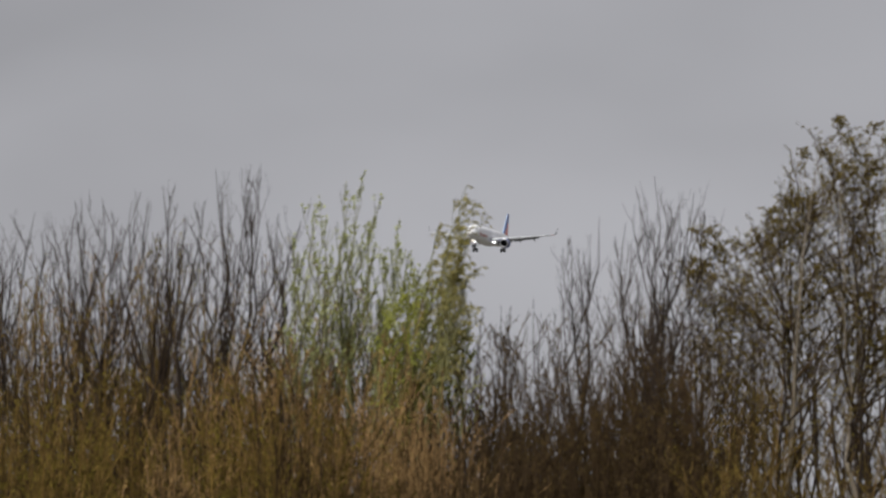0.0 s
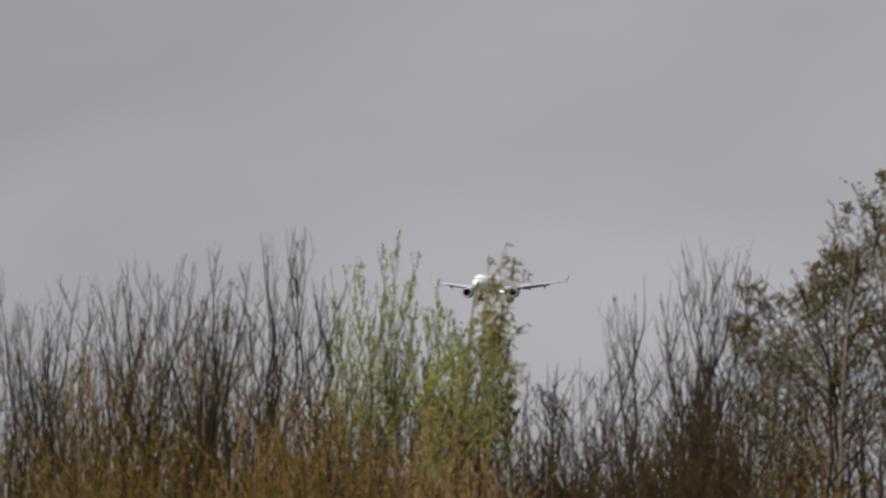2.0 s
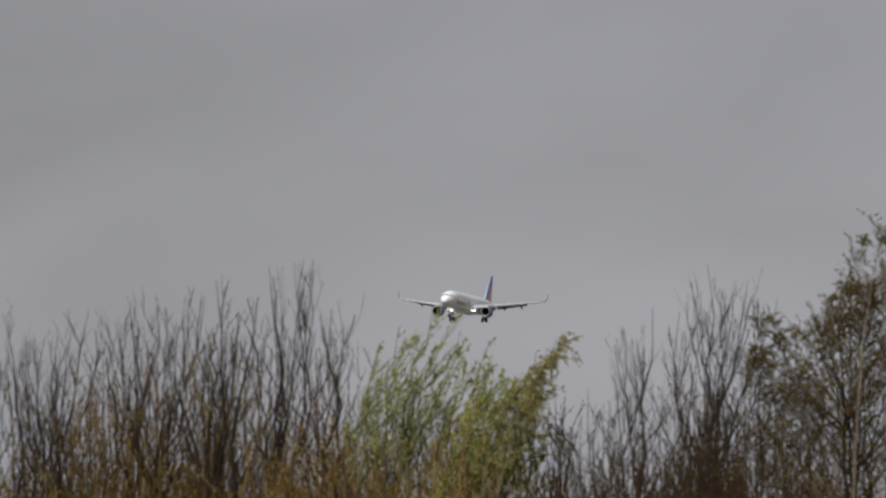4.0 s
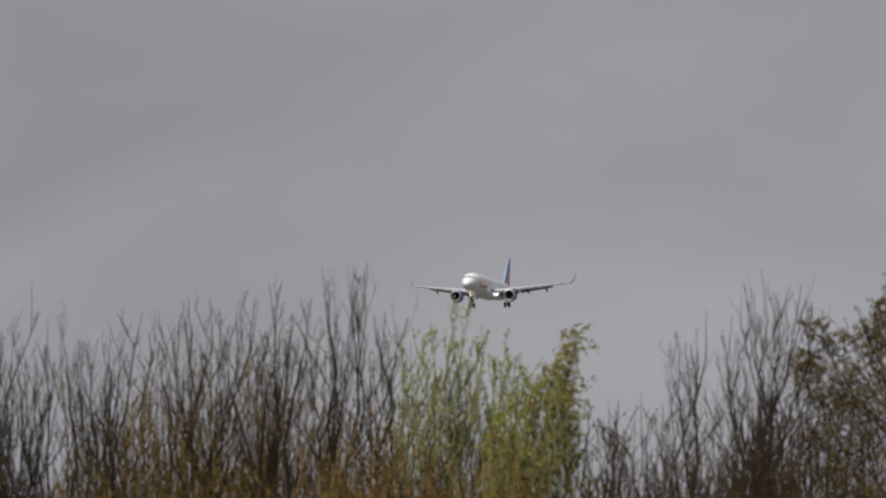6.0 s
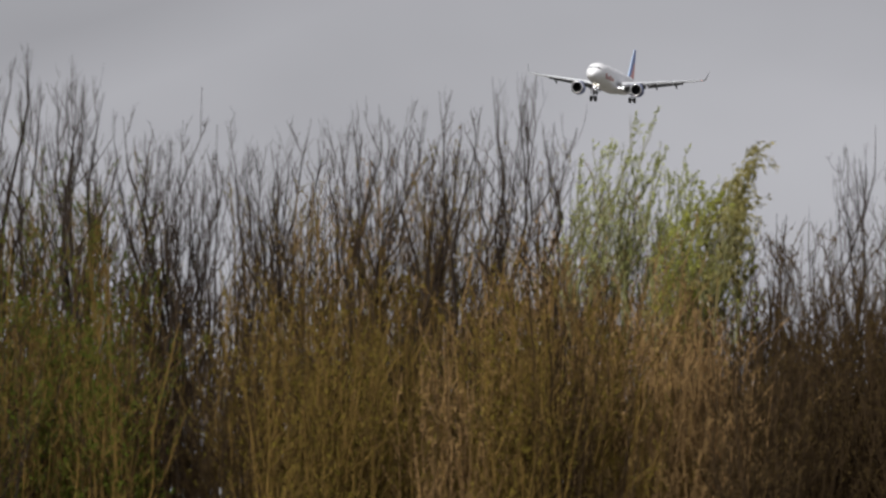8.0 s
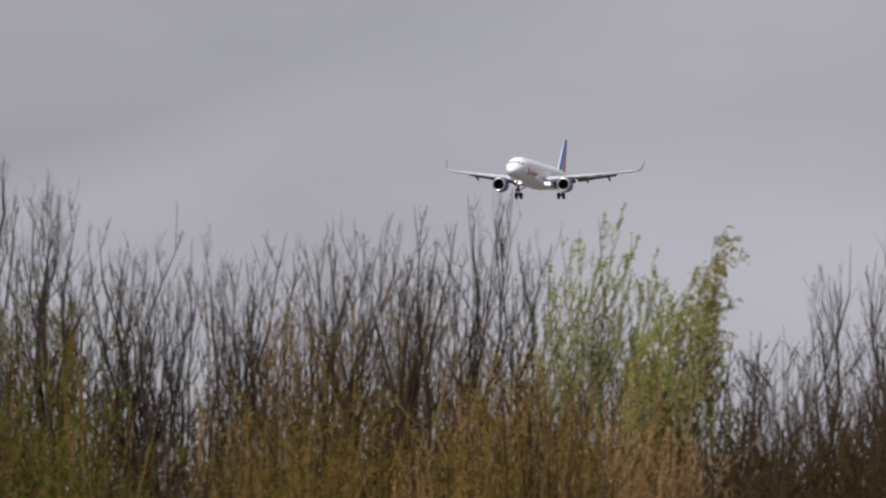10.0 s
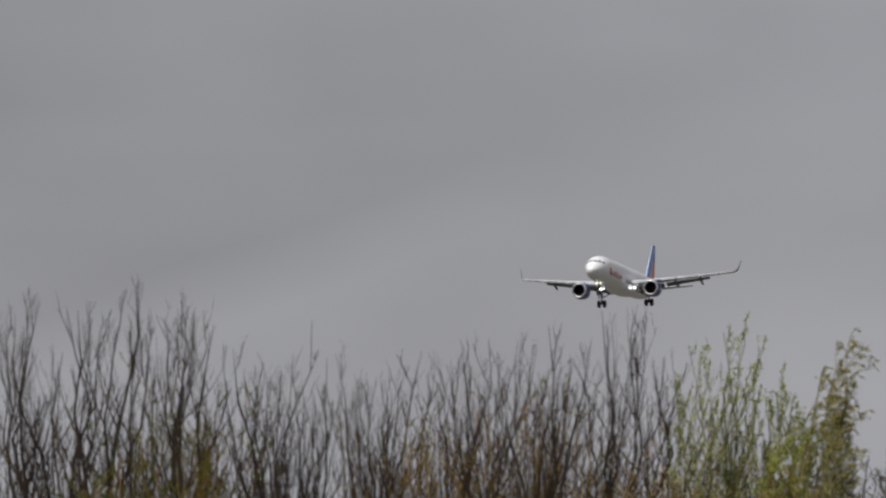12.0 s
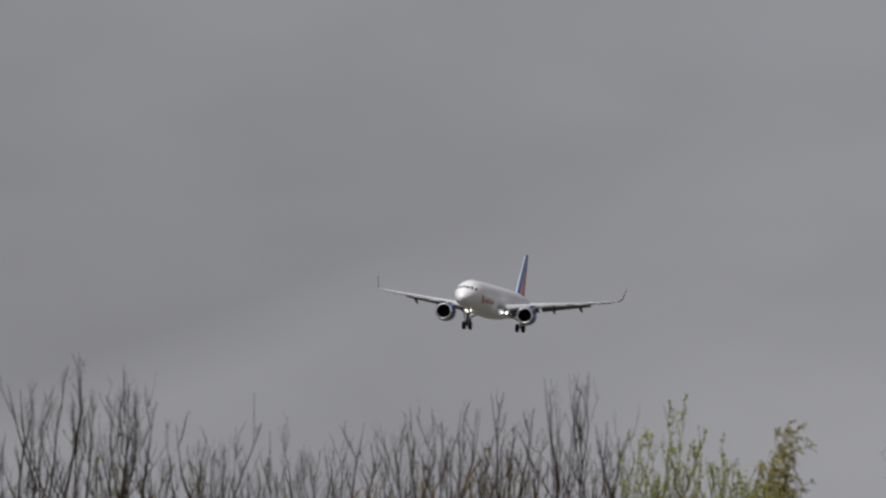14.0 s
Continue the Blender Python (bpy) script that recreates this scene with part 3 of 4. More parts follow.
# birches with drooping twigs and small olive-brown leaves
bare_tree(6.39, 85.5, [(6.11, 7.83), (6.28, 7.69), (5.96, 7.38), (6.57, 7.56), (6.75, 7.77)], 400, "bushy tree with dark stems and olive-brown young leaves", name="leafy_tree", bark=BARK, twig=DARK_TWIG, buds=8, bud_mat=BIRCH_LEAF, blade=(0.031, 0.009), gust=0.8, fall=0.7, limbs=14, forks=9, twigs=2, spread=1.0, limb_len=(0.7, 2.1), reach=2.0, lift=0.35, twig_lift=-0.5, wander=0.1, low=0.35, thick=0.03, lean=0.2, high=0.99, forked=1.0, kink=0.012)
bare_tree(6.96, 84, [(7.38, 8.77), (7.10, 8.38), (7.63, 8.95), (6.96, 7.99), (7.24, 8.23)], 401, "birch with pale trunk and drooping olive-brown leafy twigs", name="birch_tree", bark=BIRCH_BARK, twig=DARK_TWIG, buds=8, bud_mat=BIRCH_LEAF, blade=(0.031, 0.009), gust=0.8, fall=0.7, limbs=14, forks=9, twigs=2, spread=1.0, limb_len=(0.7, 2.1), reach=2.0, lift=0.35, twig_lift=-0.5, wander=0.1, low=0.35, thick=0.042, lean=0.2, high=0.99, forked=1.0, kink=0.012)
bare_tree(7.94, 83.5, [(7.87, 9.18), (8.24, 9.14), (8.45, 8.95), (8.02, 8.63), (7.77, 8.70)], 402, "birch with pale trunk and drooping olive-brown leafy twigs", name="birch_tree", bark=BIRCH_BARK, twig=DARK_TWIG, buds=8, bud_mat=BIRCH_LEAF, blade=(0.031, 0.009), gust=0.8, fall=0.7, limbs=14, forks=9, twigs=2, spread=1.0, limb_len=(0.7, 2.1), reach=2.0, lift=0.35, twig_lift=-0.5, wander=0.1, low=0.35, thick=0.042, lean=0.2, high=0.99, forked=1.0, kink=0.012)
bare_tree(9.02, 84.5, [(8.84, 8.84), (9.16, 8.91), (9.41, 8.55), (8.66, 8.45)], 403, "birch with pale trunk and drooping olive-brown leafy twigs", name="birch_tree", bark=BIRCH_BARK, twig=DARK_TWIG, buds=8, bud_mat=BIRCH_LEAF, blade=(0.031, 0.009), gust=0.8, fall=0.7, limbs=14, forks=9, twigs=2, spread=1.0, limb_len=(0.7, 2.1), reach=2.0, lift=0.35, twig_lift=-0.5, wander=0.1, low=0.35, thick=0.042, lean=0.2, high=0.99, forked=1.0, kink=0.012)
bare_tree(10.08, 86, [(9.80, 8.41), (10.15, 8.63), (10.44, 8.27)], 404, "birch with pale trunk and drooping olive-brown leafy twigs", name="birch_tree", bark=BIRCH_BARK, twig=DARK_TWIG, buds=8, bud_mat=BIRCH_LEAF, blade=(0.031, 0.009), gust=0.8, fall=0.7, limbs=14, forks=9, twigs=2, spread=1.0, limb_len=(0.7, 2.1), reach=2.0, lift=0.35, twig_lift=-0.5, wander=0.1, low=0.35, thick=0.042, lean=0.2, high=0.99, forked=1.0, kink=0.012)

# the hedge's outline, and bare trees behind that fill it
OUTLINE = [(-10.08, 8.27), (-7.67, 8.38), (-6.46, 8.38), (-5.86, 8.63), (-5.11, 8.38), (-4.54, 7.84), (-4.05, 7.63), (-3.66, 7.92), (-3.12, 7.45), (-2.49, 7.63), (-1.70, 7.99), (-0.99, 8.06), (-0.14, 8.13), (0.57, 8.27), (0.99, 7.63), (1.70, 7.49), (2.41, 6.85), (3.05, 6.57), (3.41, 6.42), (3.98, 6.35), (4.40, 6.57), (4.90, 7.28), (5.40, 7.63), (5.96, 7.63), (6.46, 7.35), (7.24, 7.84), (8.09, 8.55), (9.16, 8.55), (10.58, 8.27)]


def outline(hx):
    return float(np.interp(hx, [p[0] for p in OUTLINE], [p[1] for p in OUTLINE]))


def fill_trees():
    rng = np.random.default_rng(77)
    for k in range(56):
        hx = -10.0 + 20.6 * (k + rng.uniform(0.1, 0.9)) / 56
        tips = []
        for _ in range(4):
            x = hx + float(np.clip(rng.normal(), -1.3, 1.3)) * 0.28
            tips.append((x, outline(x) - abs(rng.normal()) * 0.95 - (0.75 if 3.0 < x < 4.9 else 0.42)))
        far = rng.uniform(87.5, 93.0)
        dark = hx > 3.2
        bare_tree(hx, far, tips, 500 + k, "slender bare tree standing in the hedgerow thicket", twig=DARK_TWIG if dark else TWIG,
                  bark=BARK, gust=0.2, limbs=7, forks=2, thick=0.038, low=0.25, buds=3 if dark else 4 if hx > -3.0 else 0, bud_mat=BROWN_BUD if dark else TAN_BUD if hx > 0.6 else OLIVE_BUD)


fill_trees()


def thicket():
    """Dense shrubs along the foot of the hedge, their colour changing from stretch to stretch."""
    rng = np.random.default_rng(78)
    for k in range(168):
        hx = -10.0 + 20.6 * (k % 42 + rng.uniform(0.1, 0.9)) / 42
        row = k // 42
        far = (80.5, 83.2, 86.8, 89.5)[row] + rng.uniform(-0.9, 0.9)
        top = (5.5, 6.2, 6.85, 7.15)[row] + float(np.clip(rng.normal(), -1.3, 1.3)) * 0.3
        zone = hx + float(np.clip(rng.normal(), -1.5, 1.5)) * 0.28
        if zone < -6.3:
            args = ("leafless grey-brown shrub of thin upright twigs", TWIG, BUD, 4)
            top, count = top - 0.15, 50
        elif zone < -4.45:
            args = ("shrub with dark green leaves in front of bare stems", OLIVE_TWIG, DARK_LEAF, 13)
            top, count = top + 0.15, 64
        elif zone < -2.9:
            args = ("thin leafless shrub with gaps that show the sky", DARK_TWIG, BUD, 2)
            top, count = top - 0.3, 28
        elif zone < -0.5:
            args = ("dense olive-brown shrub of thin budding twigs", OLIVE_TWIG, OLIVE_BUD, 7)
            top, count = top + 0.12, 66
        elif zone < 2.9:
            args = ("dense tan willow shrub of thin budding twigs", TAN_TWIG, TAN_BUD, 8)
            top, count = top + 0.15, 74
        elif zone < 6.2:
            args = ("dense dark brown shrub of thin budding twigs", DARK_TWIG, BROWN_BUD, 6)
            count = 80
        else:
            args = ("thin olive-brown shrub below the birches", OLIVE_TWIG, BIRCH_LEAF, 5)
            top, count = top - 0.3, 60 if zone < 6.6 else 14
        if -2.2 < zone < -0.5 and rng.uniform() < 0.15:
            args = ("dense tan willow shrub of thin budding twigs", TAN_TWIG, TAN_BUD, 8)
        if -0.5 <= zone < 2.9 and rng.uniform() < 0.35:
            args = ("dense olive-brown shrub of thin budding twigs", OLIVE_TWIG, OLIVE_BUD, 8)
        if -2.9 < zone < 2.9 and rng.uniform() < 0.16:
            args = ("thin leafless shrub of dark stems among paler shrubs", DARK_TWIG, BUD, 3)
        count = int(count * (0.72, 0.85, 1, 1)[row])
        if row == 3:
            args = ("leafless dark brown shrub of thin upright twigs", TWIG if hx < 3.0 else DARK_TWIG, BUD if hx < 3.0 else BROWN_BUD, 3)
            count = 8 if hx > 6.6 else 16 if -4.0 < hx < -2.9 else 46 if 3.4 < hx < 6.2 else 30
            top = min(top, outline(hx) - 0.7)
        if row == 2:
            count = int(count * (0.75 if -2.9 < hx < 0.4 or 3.6 < hx < 6.4 else 0.4))
            top = min(top, outline(hx) - 0.55)
        shrub(hx, far, top, rng.uniform(1.0, 1.5), count, 700 + k, args[0], args[1], args[2], buds=args[3], thick=0.009 if args[1] is TAN_TWIG else 0.013)


thicket()


# ---- the airliner: nose along +x, left wing along +y, origin in the middle of the body ----
NOSE = 20.0
airliner = tagged(new("airliner"), "white twin-engine airliner with blue and red tail, landing gear down", "airplane")
HULL = [(0.0, 0.04, -0.55), (0.15, 0.36, -0.54), (0.45, 0.66, -0.5), (0.9, 0.94, -0.43), (1.5, 1.22, -0.33), (2.3, 1.5, -0.2), (3.2, 1.73, -0.1),
        (4.5, 1.91, -0.03), (6.0, 2.0, 0.02), (12.0, 2.02, 0.05), (20.0, 2.02, 0.07), (29.0, 2.0, 0.08), (32.0, 1.9, 0.13), (35.0, 1.65, 0.34),
        (38.0, 1.22, 0.65), (41.0, 0.76, 1.0), (43.4, 0.36, 1.25), (44.4, 0.14, 1.33)]


def hull_at(s):
    st = [h[0] for h in HULL]
    return float(np.interp(s, st, [h[1] for h in HULL])), float(np.interp(s, st, [h[2] for h in HULL]))


def hull_point(s, deg, proud=0.0):
    """A point of the body's skin; deg from the right side over the top to the left side."""
    r, zc = hull_at(s)
    a = radians(deg)
    return Vector((NOSE - s, -(r + proud) * math.cos(a), zc + (r + proud) * 1.048 * math.sin(a)))


def patch_on_hull(s0, s1, d0, d1, slant=0.0, proud=0.015, n=4):
    """A thin plate that lies on the skin between two stations and two angles."""
    outer, inner = [], []
    for i in range(n + 1):
        for j in range(n + 1):
            d = d0 + (d1 - d0) * j / n
            s = s0 + (s1 - s0) * i / n + slant * j / n
            outer.append(hull_point(s, d, proud))
            inner.append(hull_point(s, d, -0.01))
    k = len(outer)
    m = n + 1
    faces = []
    for i in range(n):
        for j in range(n):
            a = i * m + j
            faces.append((a, a + 1, a + m + 1, a + m))
            faces.append((k + a, k + a + m, k + a + m + 1, k + a + 1))
    rim = [j for j in range(m)] + [i * m + n for i in range(1, m)] + [n * m + j for j in range(n - 1, -1, -1)] + [i * m for i in range(n - 1, 0, -1)]
    for a, b in zip(rim, rim[1:] + rim[:1]):
        faces.append((a, k + a, k + b, b))
    return outer + inner, faces


def build_fuselage():
    rings = []
    s_all = sorted({round(v, 3) for v in list(np.linspace(0, 6, 22) ** 1.0) + list(np.linspace(6, 30, 13)) + list(np.linspace(30, 44.4, 16)) + [0.06, 0.15, 0.45]})
    for s in s_all:
        rings.append([hull_point(s, 360 * i / 40) for i in range(40)])
    body = part("fuselage", mesh_of("fuselage", *loft(rings), WHITE_PAINT), airliner, "glossy white fuselage")
    # wing box fairing under the belly
    rr = []
    for s, ry, rz in ((13.6, 0.3, 0.15), (14.6, 1.5, 0.6), (16.0, 2.1, 0.95), (19.0, 2.3, 1.1), (22.5, 2.25, 1.1), (25.0, 1.7, 0.8), (26.8, 0.4, 0.2)):
        rr.append(ring(NOSE - s, 0, -1.42, ry, rz, (0, 1, 0), (0, 0, 1), 24))
    part("belly_fairing", mesh_of("belly_fairing", *loft(rr), WHITE_PAINT), airliner)
    # cockpit panes, three a side round the nose
    for side in (1, -1):
        for s0, s1, d0, d1 in ((1.28, 1.66, 60, 88), (1.68, 2.15, 40, 57), (2.2, 2.9, 26, 35)):
            a, b = (180 - d0, 180 - d1) if side > 0 else (d0, d1)
            part("cockpit_window", mesh_of("cockpit_window", *patch_on_hull(s0, s1, a, b), COCKPIT_GLASS), airliner, "dark cockpit window")
    # the operator's lettering, plain strokes in its colour
    for side in (1, -1):
        x = 4.6
        for k, (w, low, high, lean) in enumerate(((0.85, -28, 3, -0.9), (0.45, -26, -9, -0.4), (0.4, -26, -4, -0.5), (0.5, -26, -10, -0.4), (0.75, -27, -2, -0.7), (0.45, -26, -10, -0.4), (0.5, -26, -8, -0.4), (0.6, -25, -11, -0.4))):
            a, b = (180 - low, 180 - high) if side > 0 else (low, high)
            part("lettering_stroke", mesh_of("lettering_stroke", *patch_on_hull(x + 0.5, x + 0.5 + w * 1.15, a, b, lean, 0.012), RED_PAINT), airliner, "red painted stroke")
            x += w * 1.15 + 0.3


def section(xl, y, z, chord, thick, n=14, twist=0.0):
    """A wing section in the x-z plane, leading edge first, closed."""
    pts = []
    for i in range(n):
        u = 0.5 * (1 - math.cos(math.pi * i / (n - 1)))
        t = 5 * thick * (0.2969 * math.sqrt(u) - 0.126 * u - 0.3516 * u ** 2 + 0.2843 * u ** 3 - 0.1036 * u ** 4)
        pts.append((u, t * 1.1 + 0.012 * math.sin(math.pi * u)))
    low = [(u, -0.75 * v + 0.02 * math.sin(math.pi * u)) for u, v in pts[-2:0:-1]]
    c, s_ = math.cos(radians(twist)), math.sin(radians(twist))
    return [Vector((xl - (u * c + v * s_) * chord, y, z + (v * c - u * s_) * chord)) for u, v in pts + low]


WING = [(1.2, 15.2, 7.6, -1.15, 0.14), (2.2, 15.75, 7.0, -1.05, 0.135), (6.4, 18.0, 4.75, -0.42, 0.12), (10.0, 19.85, 3.5, 0.06, 0.115), (13.5, 21.65, 2.5, 0.53, 0.11),
        (16.2, 23.05, 1.75, 0.9, 0.105), (16.9, 23.5, 1.55, 1.02, 0.10)]


def wing_at(y):
    ys = [w[0] for w in WING]
    return tuple(float(np.interp(y, ys, [w[i] for w in WING])) for i in (1, 2, 3, 4))


def build_wing(side):
    rings = []
    for y in (1.2, 2.2, 4.3, 6.4, 8.2, 10.0, 11.8, 13.5, 15.0, 16.2, 16.9):
        s, c, z, t = wing_at(y)
        rings.append(section(NOSE - s, side * y, z, c * (0.86 if y < 13.4 else 1.0), t))
    wing = part("wing", mesh_of("wing", *loft(rings), WING_GREY), airliner, "light grey swept wing")
    # the upturned tip
    tipr = []
    for y, s, z, c in ((16.9, 23.5, 1.02, 1.55), (17.25, 23.85, 1.16, 1.3), (17.5, 24.2, 1.45, 1.05), (17.65, 24.7, 2.05, 0.75), (17.78, 25.3, 2.75, 0.5), (17.85, 25.6, 3.1, 0.3)):
        lean = min(1.0, max(0.0, (z - 1.02) / 0.6))
        ringp = section(NOSE - s, 0, 0, c, 0.06, 10)
        tipr.append([Vector((p.x, side * (y - p.z * lean), z + p.z * (1 - lean))) for p in ringp])
    part("winglet", mesh_of("winglet", *loft(tipr), WINGLET_GREY), wing, "upturned grey wing tip")
    # leading-edge slats, drooped
    for y0, y1 in ((2.6, 5.0), (6.7, 9.0), (9.1, 11.6), (11.7, 14.0), (14.1, 16.3)):
        rr = []
        for y in (y0, y1):
            s, c, z, t = wing_at(y)
            rr.append(section(NOSE - s + 0.32, side * y, z - 0.16, c * 0.16, 0.28, 8, 18))
        part("slat", mesh_of("slat", *loft(rr), WING_GREY), wing)
    # flaps, lowered for landing
    for y0, y1 in ((2.3, 6.2), (6.6, 13.2)):
        rr = []
        for y in (y0, (y0 + y1) / 2, y1):
            s, c, z, t = wing_at(y)
            rr.append(section(NOSE - s - c * 0.84, side * y, z - 0.12, c * 0.25, 0.13, 10, 27))
        part("flap", mesh_of("flap", *loft(rr), UNDER_GREY), wing, "grey lowered flap")
    for y in (4.6, 8.2, 11.8):
        s, c, z, t = wing_at(y)
        x0, rr = NOSE - s - c * 0.5, []
        for f, r, dz in ((0, 0.04, -0.12), (0.15, 0.17, -0.2), (0.5, 0.22, -0.38), (0.8, 0.18, -0.72), (1.0, 0.04, -1.02)):
            rr.append(ring(x0 - f * 3.0, side * y, z + dz, r, r * 1.5, (0, 1, 0), (0, 0, 1), 12))
        part("flap_fairing", mesh_of("flap_fairing", *loft(rr), UNDER_GREY), wing)
    part("tip_lamp", mesh_of("tip_lamp", *loft([ring(NOSE - 23.4 + d, side * 16.9, 1.04, r, r, (0, 1, 0), (0, 0, 1), 10) for d, r in ((-0.12, 0.05), (0.0, 0.07), (0.1, 0.02))]), NAV_RED if side > 0 else WING_GREY), wing)
    # landing lamps at the wing root
    for y, r in ((2.75, 0.14), (2.15, 0.075)):
        part("landing_lamp", mesh_of("landing_lamp", *loft([ring(3.0 + d, side * y, -1.72, rr_, rr_, (0, 1, 0), (0, 0, 1), 14) for d, rr_ in ((-0.3, r * 0.9), (0.3, r), (0.36, r * 0.8))]), LAMP_WHITE), wing, "lit landing lamp")


def build_engine(side):
    y, z, x0 = side * 5.75, -2.0, 5.2
    outer = [(0.0, 1.02), (-0.05, 1.1), (-0.25, 1.19), (-0.9, 1.29), (-1.8, 1.32), (-2.8, 1.22), (-3.6, 1.03), (-3.65, 0.98)]
    nac = [ring(x0 + d, y, z, r, r, (0, 1, 0), (0, 0, 1), 32) for d, r in outer[2:]]
    cowl = part("engine", mesh_of("engine", *loft(nac, False), NAVY_PAINT), airliner, "dark blue engine cowling")
    lip = [ring(x0 + d, y, z, r, r, (0, 1, 0), (0, 0, 1), 32) for d, r in ((-0.25, 1.19), (-0.06, 1.11), (0.0, 1.03), (-0.05, 0.96), (-0.3, 0.9))]
    part("intake_lip", mesh_of("intake_lip", *loft(lip, False), LIP_METAL), cowl, "bare metal intake lip")
    duct = [ring(x0 + d, y, z, r, r, (0, 1, 0), (0, 0, 1), 32) for d, r in ((-0.3, 0.9), (-0.7, 0.88), (-1.6, 0.88), (-1.65, 0.3))]
    part("intake_duct", mesh_of("intake_duct", *loft(duct, False), DARK_METAL), cowl, "dark intake duct")
    blades = []
    for k in range(24):
        a = 2 * math.pi * k / 24
        c, s_ = math.cos(a), math.sin(a)
        c2, s2 = math.cos(a + 0.16), math.sin(a + 0.16)
        v = [Vector((x0 - 1.35, y + 0.25 * c, z + 0.25 * s_)), Vector((x0 - 1.3, y + 0.86 * c, z + 0.86 * s_)), Vector((x0 - 1.46, y + 0.86 * c2, z + 0.86 * s2)), Vector((x0 - 1.48, y + 0.25 * c2, z + 0.25 * s2))]
        blades.append((v, [(0, 1, 2, 3)]))
    part("fan", mesh_of("fan", *joined(*blades), DARK_METAL, False), cowl)
    part("spinner", mesh_of("spinner", *loft([ring(x0 + d, y, z, r, r, (0, 1, 0), (0, 0, 1), 16) for d, r in ((-0.95, 0.02), (-1.1, 0.14), (-1.35, 0.27), (-1.5, 0.29))]), DARK_METAL), cowl)
    part("core_nozzle", mesh_of("core_nozzle", *loft([ring(x0 + d, y, z, r, r, (0, 1, 0), (0, 0, 1), 20) for d, r in ((-3.2, 0.8), (-3.9, 0.62), (-4.6, 0.45), (-5.1, 0.12))]), STRUT_METAL), cowl)
    py = [[Vector((x0 - a, y + w, z + b)) for a, w, b in sec] for sec in (
        ((0.9, -0.12, 1.2), (0.9, 0.12, 1.2), (5.0, 0.12, 0.6), (5.0, -0.12, 0.6)), ((2.2, -0.12, 1.45), (2.2, 0.12, 1.45), (6.4, 0.12, 1.25), (6.4, -0.12, 1.25)))]
    part("pylon", mesh_of("pylon", *loft(py), WHITE_PAINT, False), cowl)


def build_tail():
    rings, rud = [], []
    for z, s, c in ((1.5, 34.6, 7.2), (2.2, 35.6, 6.3), (4.0, 37.15, 4.9), (6.0, 38.9, 3.5), (7.6, 40.25, 2.35), (7.8, 40.5, 2.0)):
        sec = section(NOSE - s, 0, 0, c * 0.72, 0.135)
        rings.append([Vector((p.x, p.z, z)) for p in sec])
        sec = section(NOSE - s - c * 0.715, 0, 0, c * 0.29, 0.12, 8)
        rud.append([Vector((p.x, p.z, z)) for p in sec])
    fin = part("tail_fin", mesh_of("tail_fin", *loft(rings), TAIL_PAINT), airliner, "blue tail fin with red lower rear and pale leading edge")
    part("rudder", mesh_of("rudder", *loft(rud), TAIL_PAINT), fin)
    for side in (1, -1):
        rr = []
        for y, s, c, z in ((0.3, 38.0, 3.9, 0.95), (1.2, 38.5, 3.5, 1.05), (3.6, 40.0, 2.4, 1.3), (6.2, 41.6, 1.3, 1.58)):
            rr.append(section(NOSE - s, side * y, z, c, 0.09))
        part("tailplane", mesh_of("tailplane", *loft(rr), WING_GREY), airliner, place=Matrix.Translation((0, 0, -0.35)))


def tail_paint():
    """Blue, with a white leading edge and a red field low at the rear, edges drawn across the fin."""
    m = material("tail_livery_paint", (0.04, 0.105, 0.38), 0.3, vary=0.05, grain=3, patch=0.4, coat=0.3)
    n, l = m.node_tree.nodes, m.node_tree.links
    b = n["Principled BSDF"]
    blue = b.inputs["Base Color"].links[0].from_socket
    co = n.new("ShaderNodeTexCoord")
    sep = n.new("ShaderNodeSeparateXYZ")
    l.new(co.outputs["Object"], sep.inputs[0])

    def field(kx, kz, c0, wide):
        """1 where kx * x + kz * z is over c0, with a short blend."""
        a = n.new("ShaderNodeMath")
        a.operation = "MULTIPLY"
        a.inputs[1].default_value = kx
        l.new(sep.outputs["X"], a.inputs[0])
        c = n.new("ShaderNodeMath")
        c.operation = "MULTIPLY_ADD"
        c.inputs[1].default_value = kz
        l.new(sep.outputs["Z"], c.inputs[0])
        l.new(a.outputs[0], c.inputs[2])
        r = n.new("ShaderNodeMapRange")
        r.inputs["From Min"].default_value, r.inputs["From Max"].default_value = c0 - wide, c0 + wide
        l.new(c.outputs[0], r.inputs["Value"])
        return r.outputs[0]

    def over(fac, under, colour):
        mx = n.new("ShaderNodeMix")
        mx.data_type = "RGBA"
        l.new(fac, mx.inputs["Factor"])
        l.new(under, mx.inputs["A"])
        mx.inputs["B"].default_value = (*colour, 1)
        return mx.outputs["Result"]

    low = over(field(-1.0, -1.6, 13.2, 0.4), blue, (0.55, 0.12, 0.09))
    white = over(field(1.0, 0.86, -13.85, 0.15), low, (0.45, 0.56, 0.70))
    l.new(white, b.inputs["Base Color"])
    return m


TAIL_PAINT = tail_paint()


def build_wheel(x, y, z, r, w, parent):
    prof = [(-0.5, 0.62), (-0.5, 0.9), (-0.38, 0.98), (0, 1.0), (0.38, 0.98), (0.5, 0.9), (0.5, 0.62)]
    tyre = part("wheel", mesh_of("wheel", *loft([ring(x, y + a * w, z, b * r, b * r, (1, 0, 0), (0, 0, 1), 24) for a, b in prof]), RUBBER), parent, "black rubber wheel")
    part("rim", mesh_of("rim", *loft([ring(x, y + a * w, z, b * r, b * r, (1, 0, 0), (0, 0, 1), 16) for a, b in ((-0.52, 0.3), (-0.53, 0.55), (0.53, 0.55), (0.52, 0.3))]), STRUT_METAL), tyre)


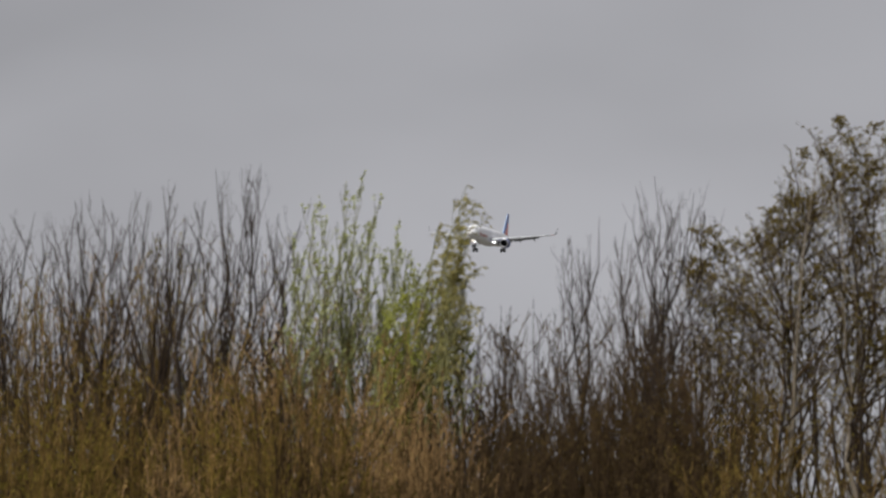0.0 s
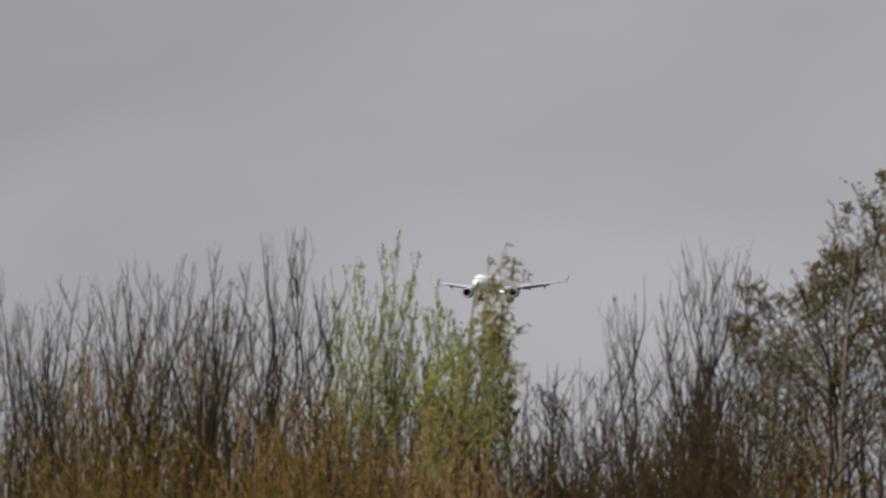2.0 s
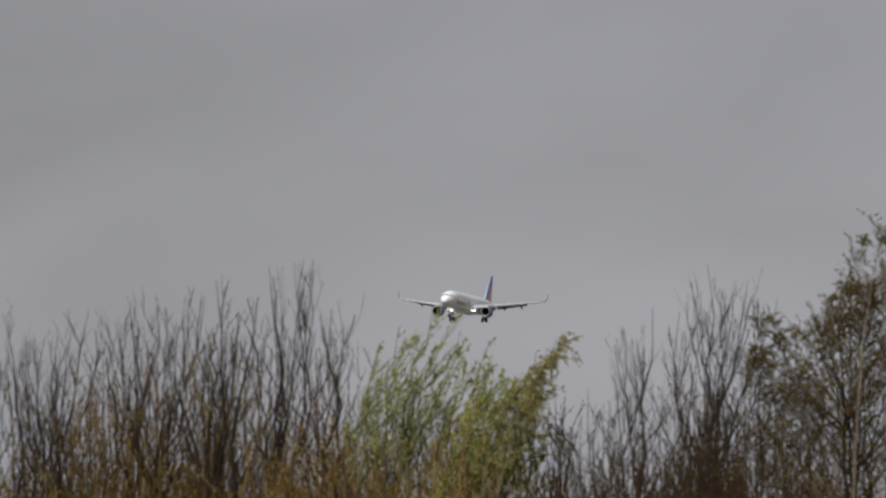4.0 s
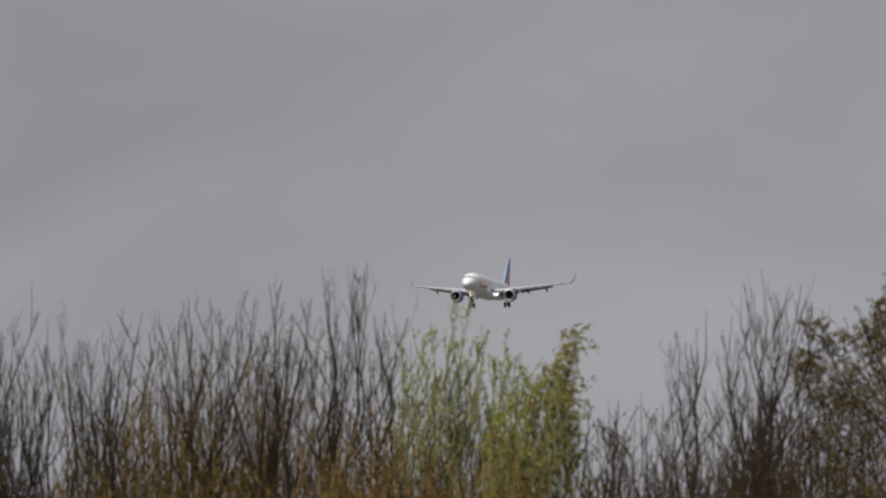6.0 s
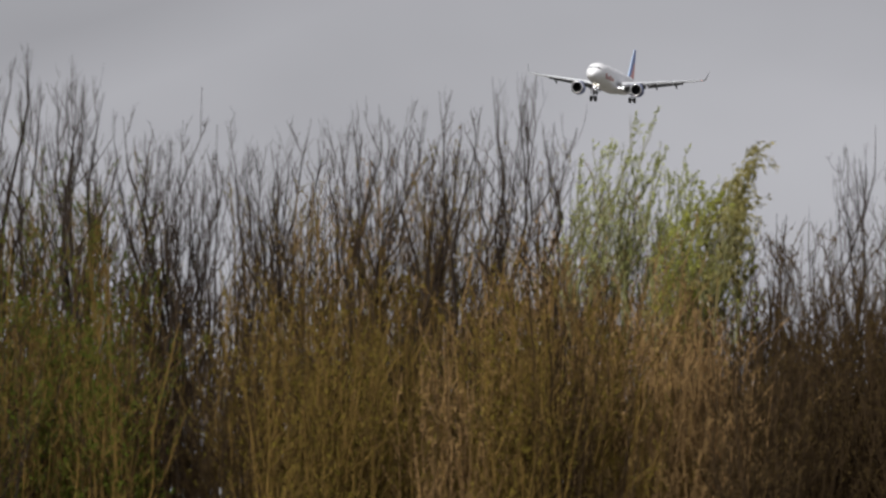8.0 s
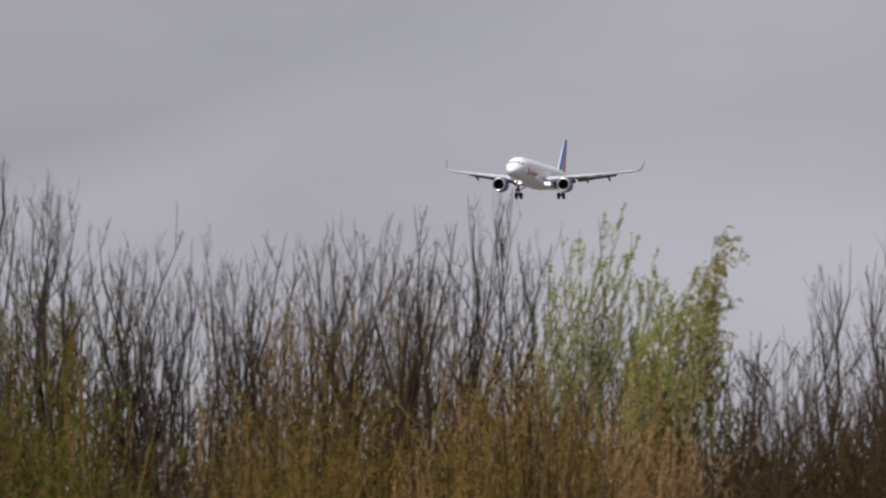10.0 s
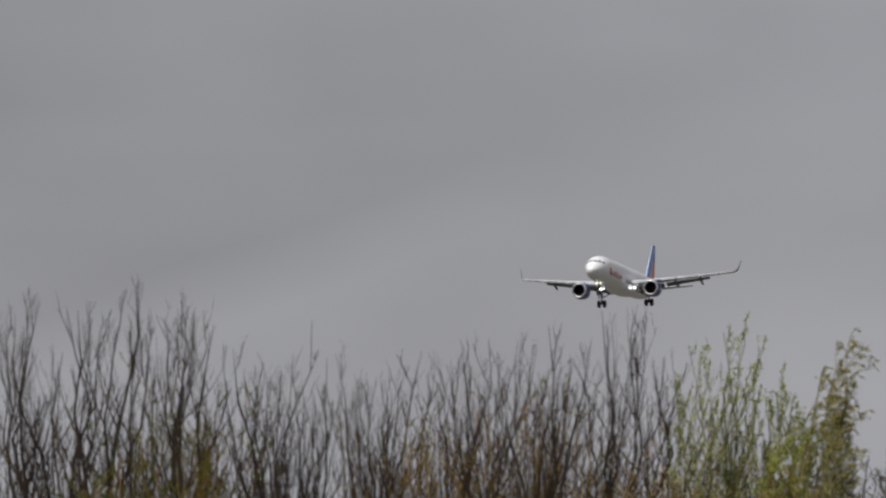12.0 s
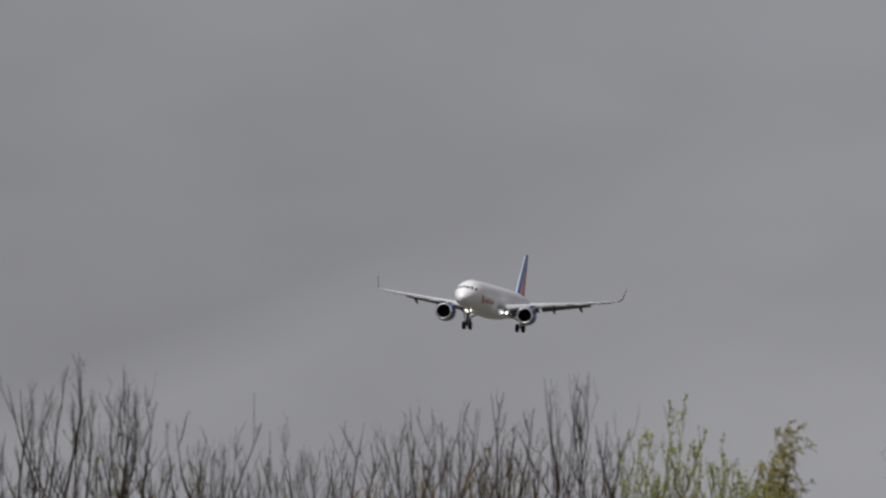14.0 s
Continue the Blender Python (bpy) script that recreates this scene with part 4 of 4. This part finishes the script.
def build_gear():
    for side in (1, -1):
        y = side * 3.8
        leg = part("main_gear", mesh_of("main_gear", *joined(rod((-1.7, y * 0.98, -1.0), (-2.0, y, -2.6), 0.2, 0.17), rod((-2.0, y, -2.6), (-2.0, y, -3.5), 0.11),
                                                             rod((-2.0, y - 0.46, -3.5), (-2.0, y + 0.46, -3.5), 0.1), rod((-1.9, y * 0.95, -2.5), (-1.8, y * 0.5, -1.7), 0.09),
                                                             rod((-2.1, y, -2.6), (-2.45, y, -3.05), 0.05), rod((-2.45, y, -3.05), (-2.05, y, -3.45), 0.05)), STRUT_METAL), airliner, "grey main landing gear leg")
        build_wheel(-2.0, y - 0.44, -3.52, 0.58, 0.42, leg)
        build_wheel(-2.0, y + 0.44, -3.52, 0.58, 0.42, leg)
        door = [[Vector((-2.0 + a, y + side * (0.42 + 0.05 * b), c)) for a, b, c in ((-0.5, 0, zz), (0.5, 0, zz), (0.5, 1, zz), (-0.5, 1, zz))] for zz in (-1.3, -2.1, -2.7)]
        part("gear_door", mesh_of("gear_door", *loft(door), WHITE_PAINT, False), leg)
    leg = part("nose_gear", mesh_of("nose_gear", *joined(rod((15.1, 0, -1.7), (14.9, 0, -2.9), 0.12), rod((14.9, 0, -2.9), (14.9, 0, -3.7), 0.075), rod((14.9, -0.25, -3.7), (14.9, 0.25, -3.7), 0.07),
                                                         rod((14.9, 0, -2.7), (15.9, 0, -1.8), 0.06)), STRUT_METAL), airliner, "grey nose landing gear leg")
    build_wheel(14.9, -0.24, -3.7, 0.38, 0.24, leg)
    build_wheel(14.9, 0.24, -3.7, 0.38, 0.24, leg)
    for side in (1, -1):
        door = [[Vector((14.9 + a, side * (0.5 + 0.03 * b), c)) for a, b, c in ((-0.9, 0, zz), (0.9, 0, zz), (0.9, 1, zz), (-0.9, 1, zz))] for zz in (-1.85, -2.35)]
        part("gear_door", mesh_of("gear_door", *loft(door), WHITE_PAINT, False), leg)
        part("nose_lamp", mesh_of("nose_lamp", *loft([ring(15.05 + d, side * 0.27, -2.2, r, r, (0, 1, 0), (0, 0, 1), 14) for d, r in ((-0.12, 0.07), (0.05, 0.11), (0.1, 0.09))]), LAMP_WARM), leg, "lit nose gear lamp")


build_fuselage()
build_wing(1)
build_wing(-1)
build_engine(1)
build_engine(-1)
build_tail()
build_gear()


# ---- what moves ----
GUST = [(0.0, 27), (0.5, 9), (1.0, 0), (1.5, 3), (2.0, 10), (2.5, 29), (3.0, 72), (3.5, 113), (4.0, 127), (4.6, 105), (5.4, 55), (6.0, 35), (6.5, 37), (7.0, 22), (7.5, 59),
        (8.2, 65), (9.0, 35), (9.6, 50), (10.0, 44), (10.5, 32), (11.0, 20), (11.5, 21), (12.0, 22), (12.5, 34), (13.0, 47), (13.5, 40), (14.0, 19)]
# how far the crowns of the leafy trees sink as they bend away
SINK = [(0.0, 0.0), (2.0, 0.0), (2.5, 0.08), (3.0, 0.22), (3.5, 0.28), (4.0, 0.28), (6.0, 0.3), (6.5, 0.33), (7.0, 0.34), (7.5, 0.36), (9.5, 0.12), (10.0, 0.06), (10.5, 0.14), (11.0, 0.0),
        (12.0, 0.0), (12.5, 0.12), (13.0, 0.16), (13.5, 0.3), (14.0, 0.2)]


def motions():
    walk(airliner, [(t, pose(x, y, z) @ pose(0, 0, 0, 0, 0, head - 90) @ pose(0, 0, 0, 0, -up, 0) @ pose(0, 0, 0, bank, 0, 0))
                    for t, x, y, z, head, up, bank in FLIGHT])
    times = [g[0] for g in GUST]
    gusts = [g[1] / 100 for g in GUST]
    for ob, rest, amount, lag in SWAYING:
        walk(ob, [(t, rest @ pose(0, 0, 0, 0, amount * float(np.interp(t - lag, times, gusts)), 0)) for t in times])
    for low, rest, high, step, first, second, sinking, lag in BENDING:
        low_rows, high_rows = [], []
        for t in times:
            g = float(np.interp(t - lag, times, gusts))
            back = math.degrees(math.sqrt(sinking * float(np.interp(t, [s[0] for s in SINK], [s[1] for s in SINK])) / 4.3))
            p = rest @ pose(0, 0, 0, -back, first * g, 0)
            low_rows.append((t, p))
            high_rows.append((t, p @ step @ pose(0, 0, 0, -1.5 * back, second * g, 0)))
        walk(low, low_rows)
        walk(high, high_rows)



motions()
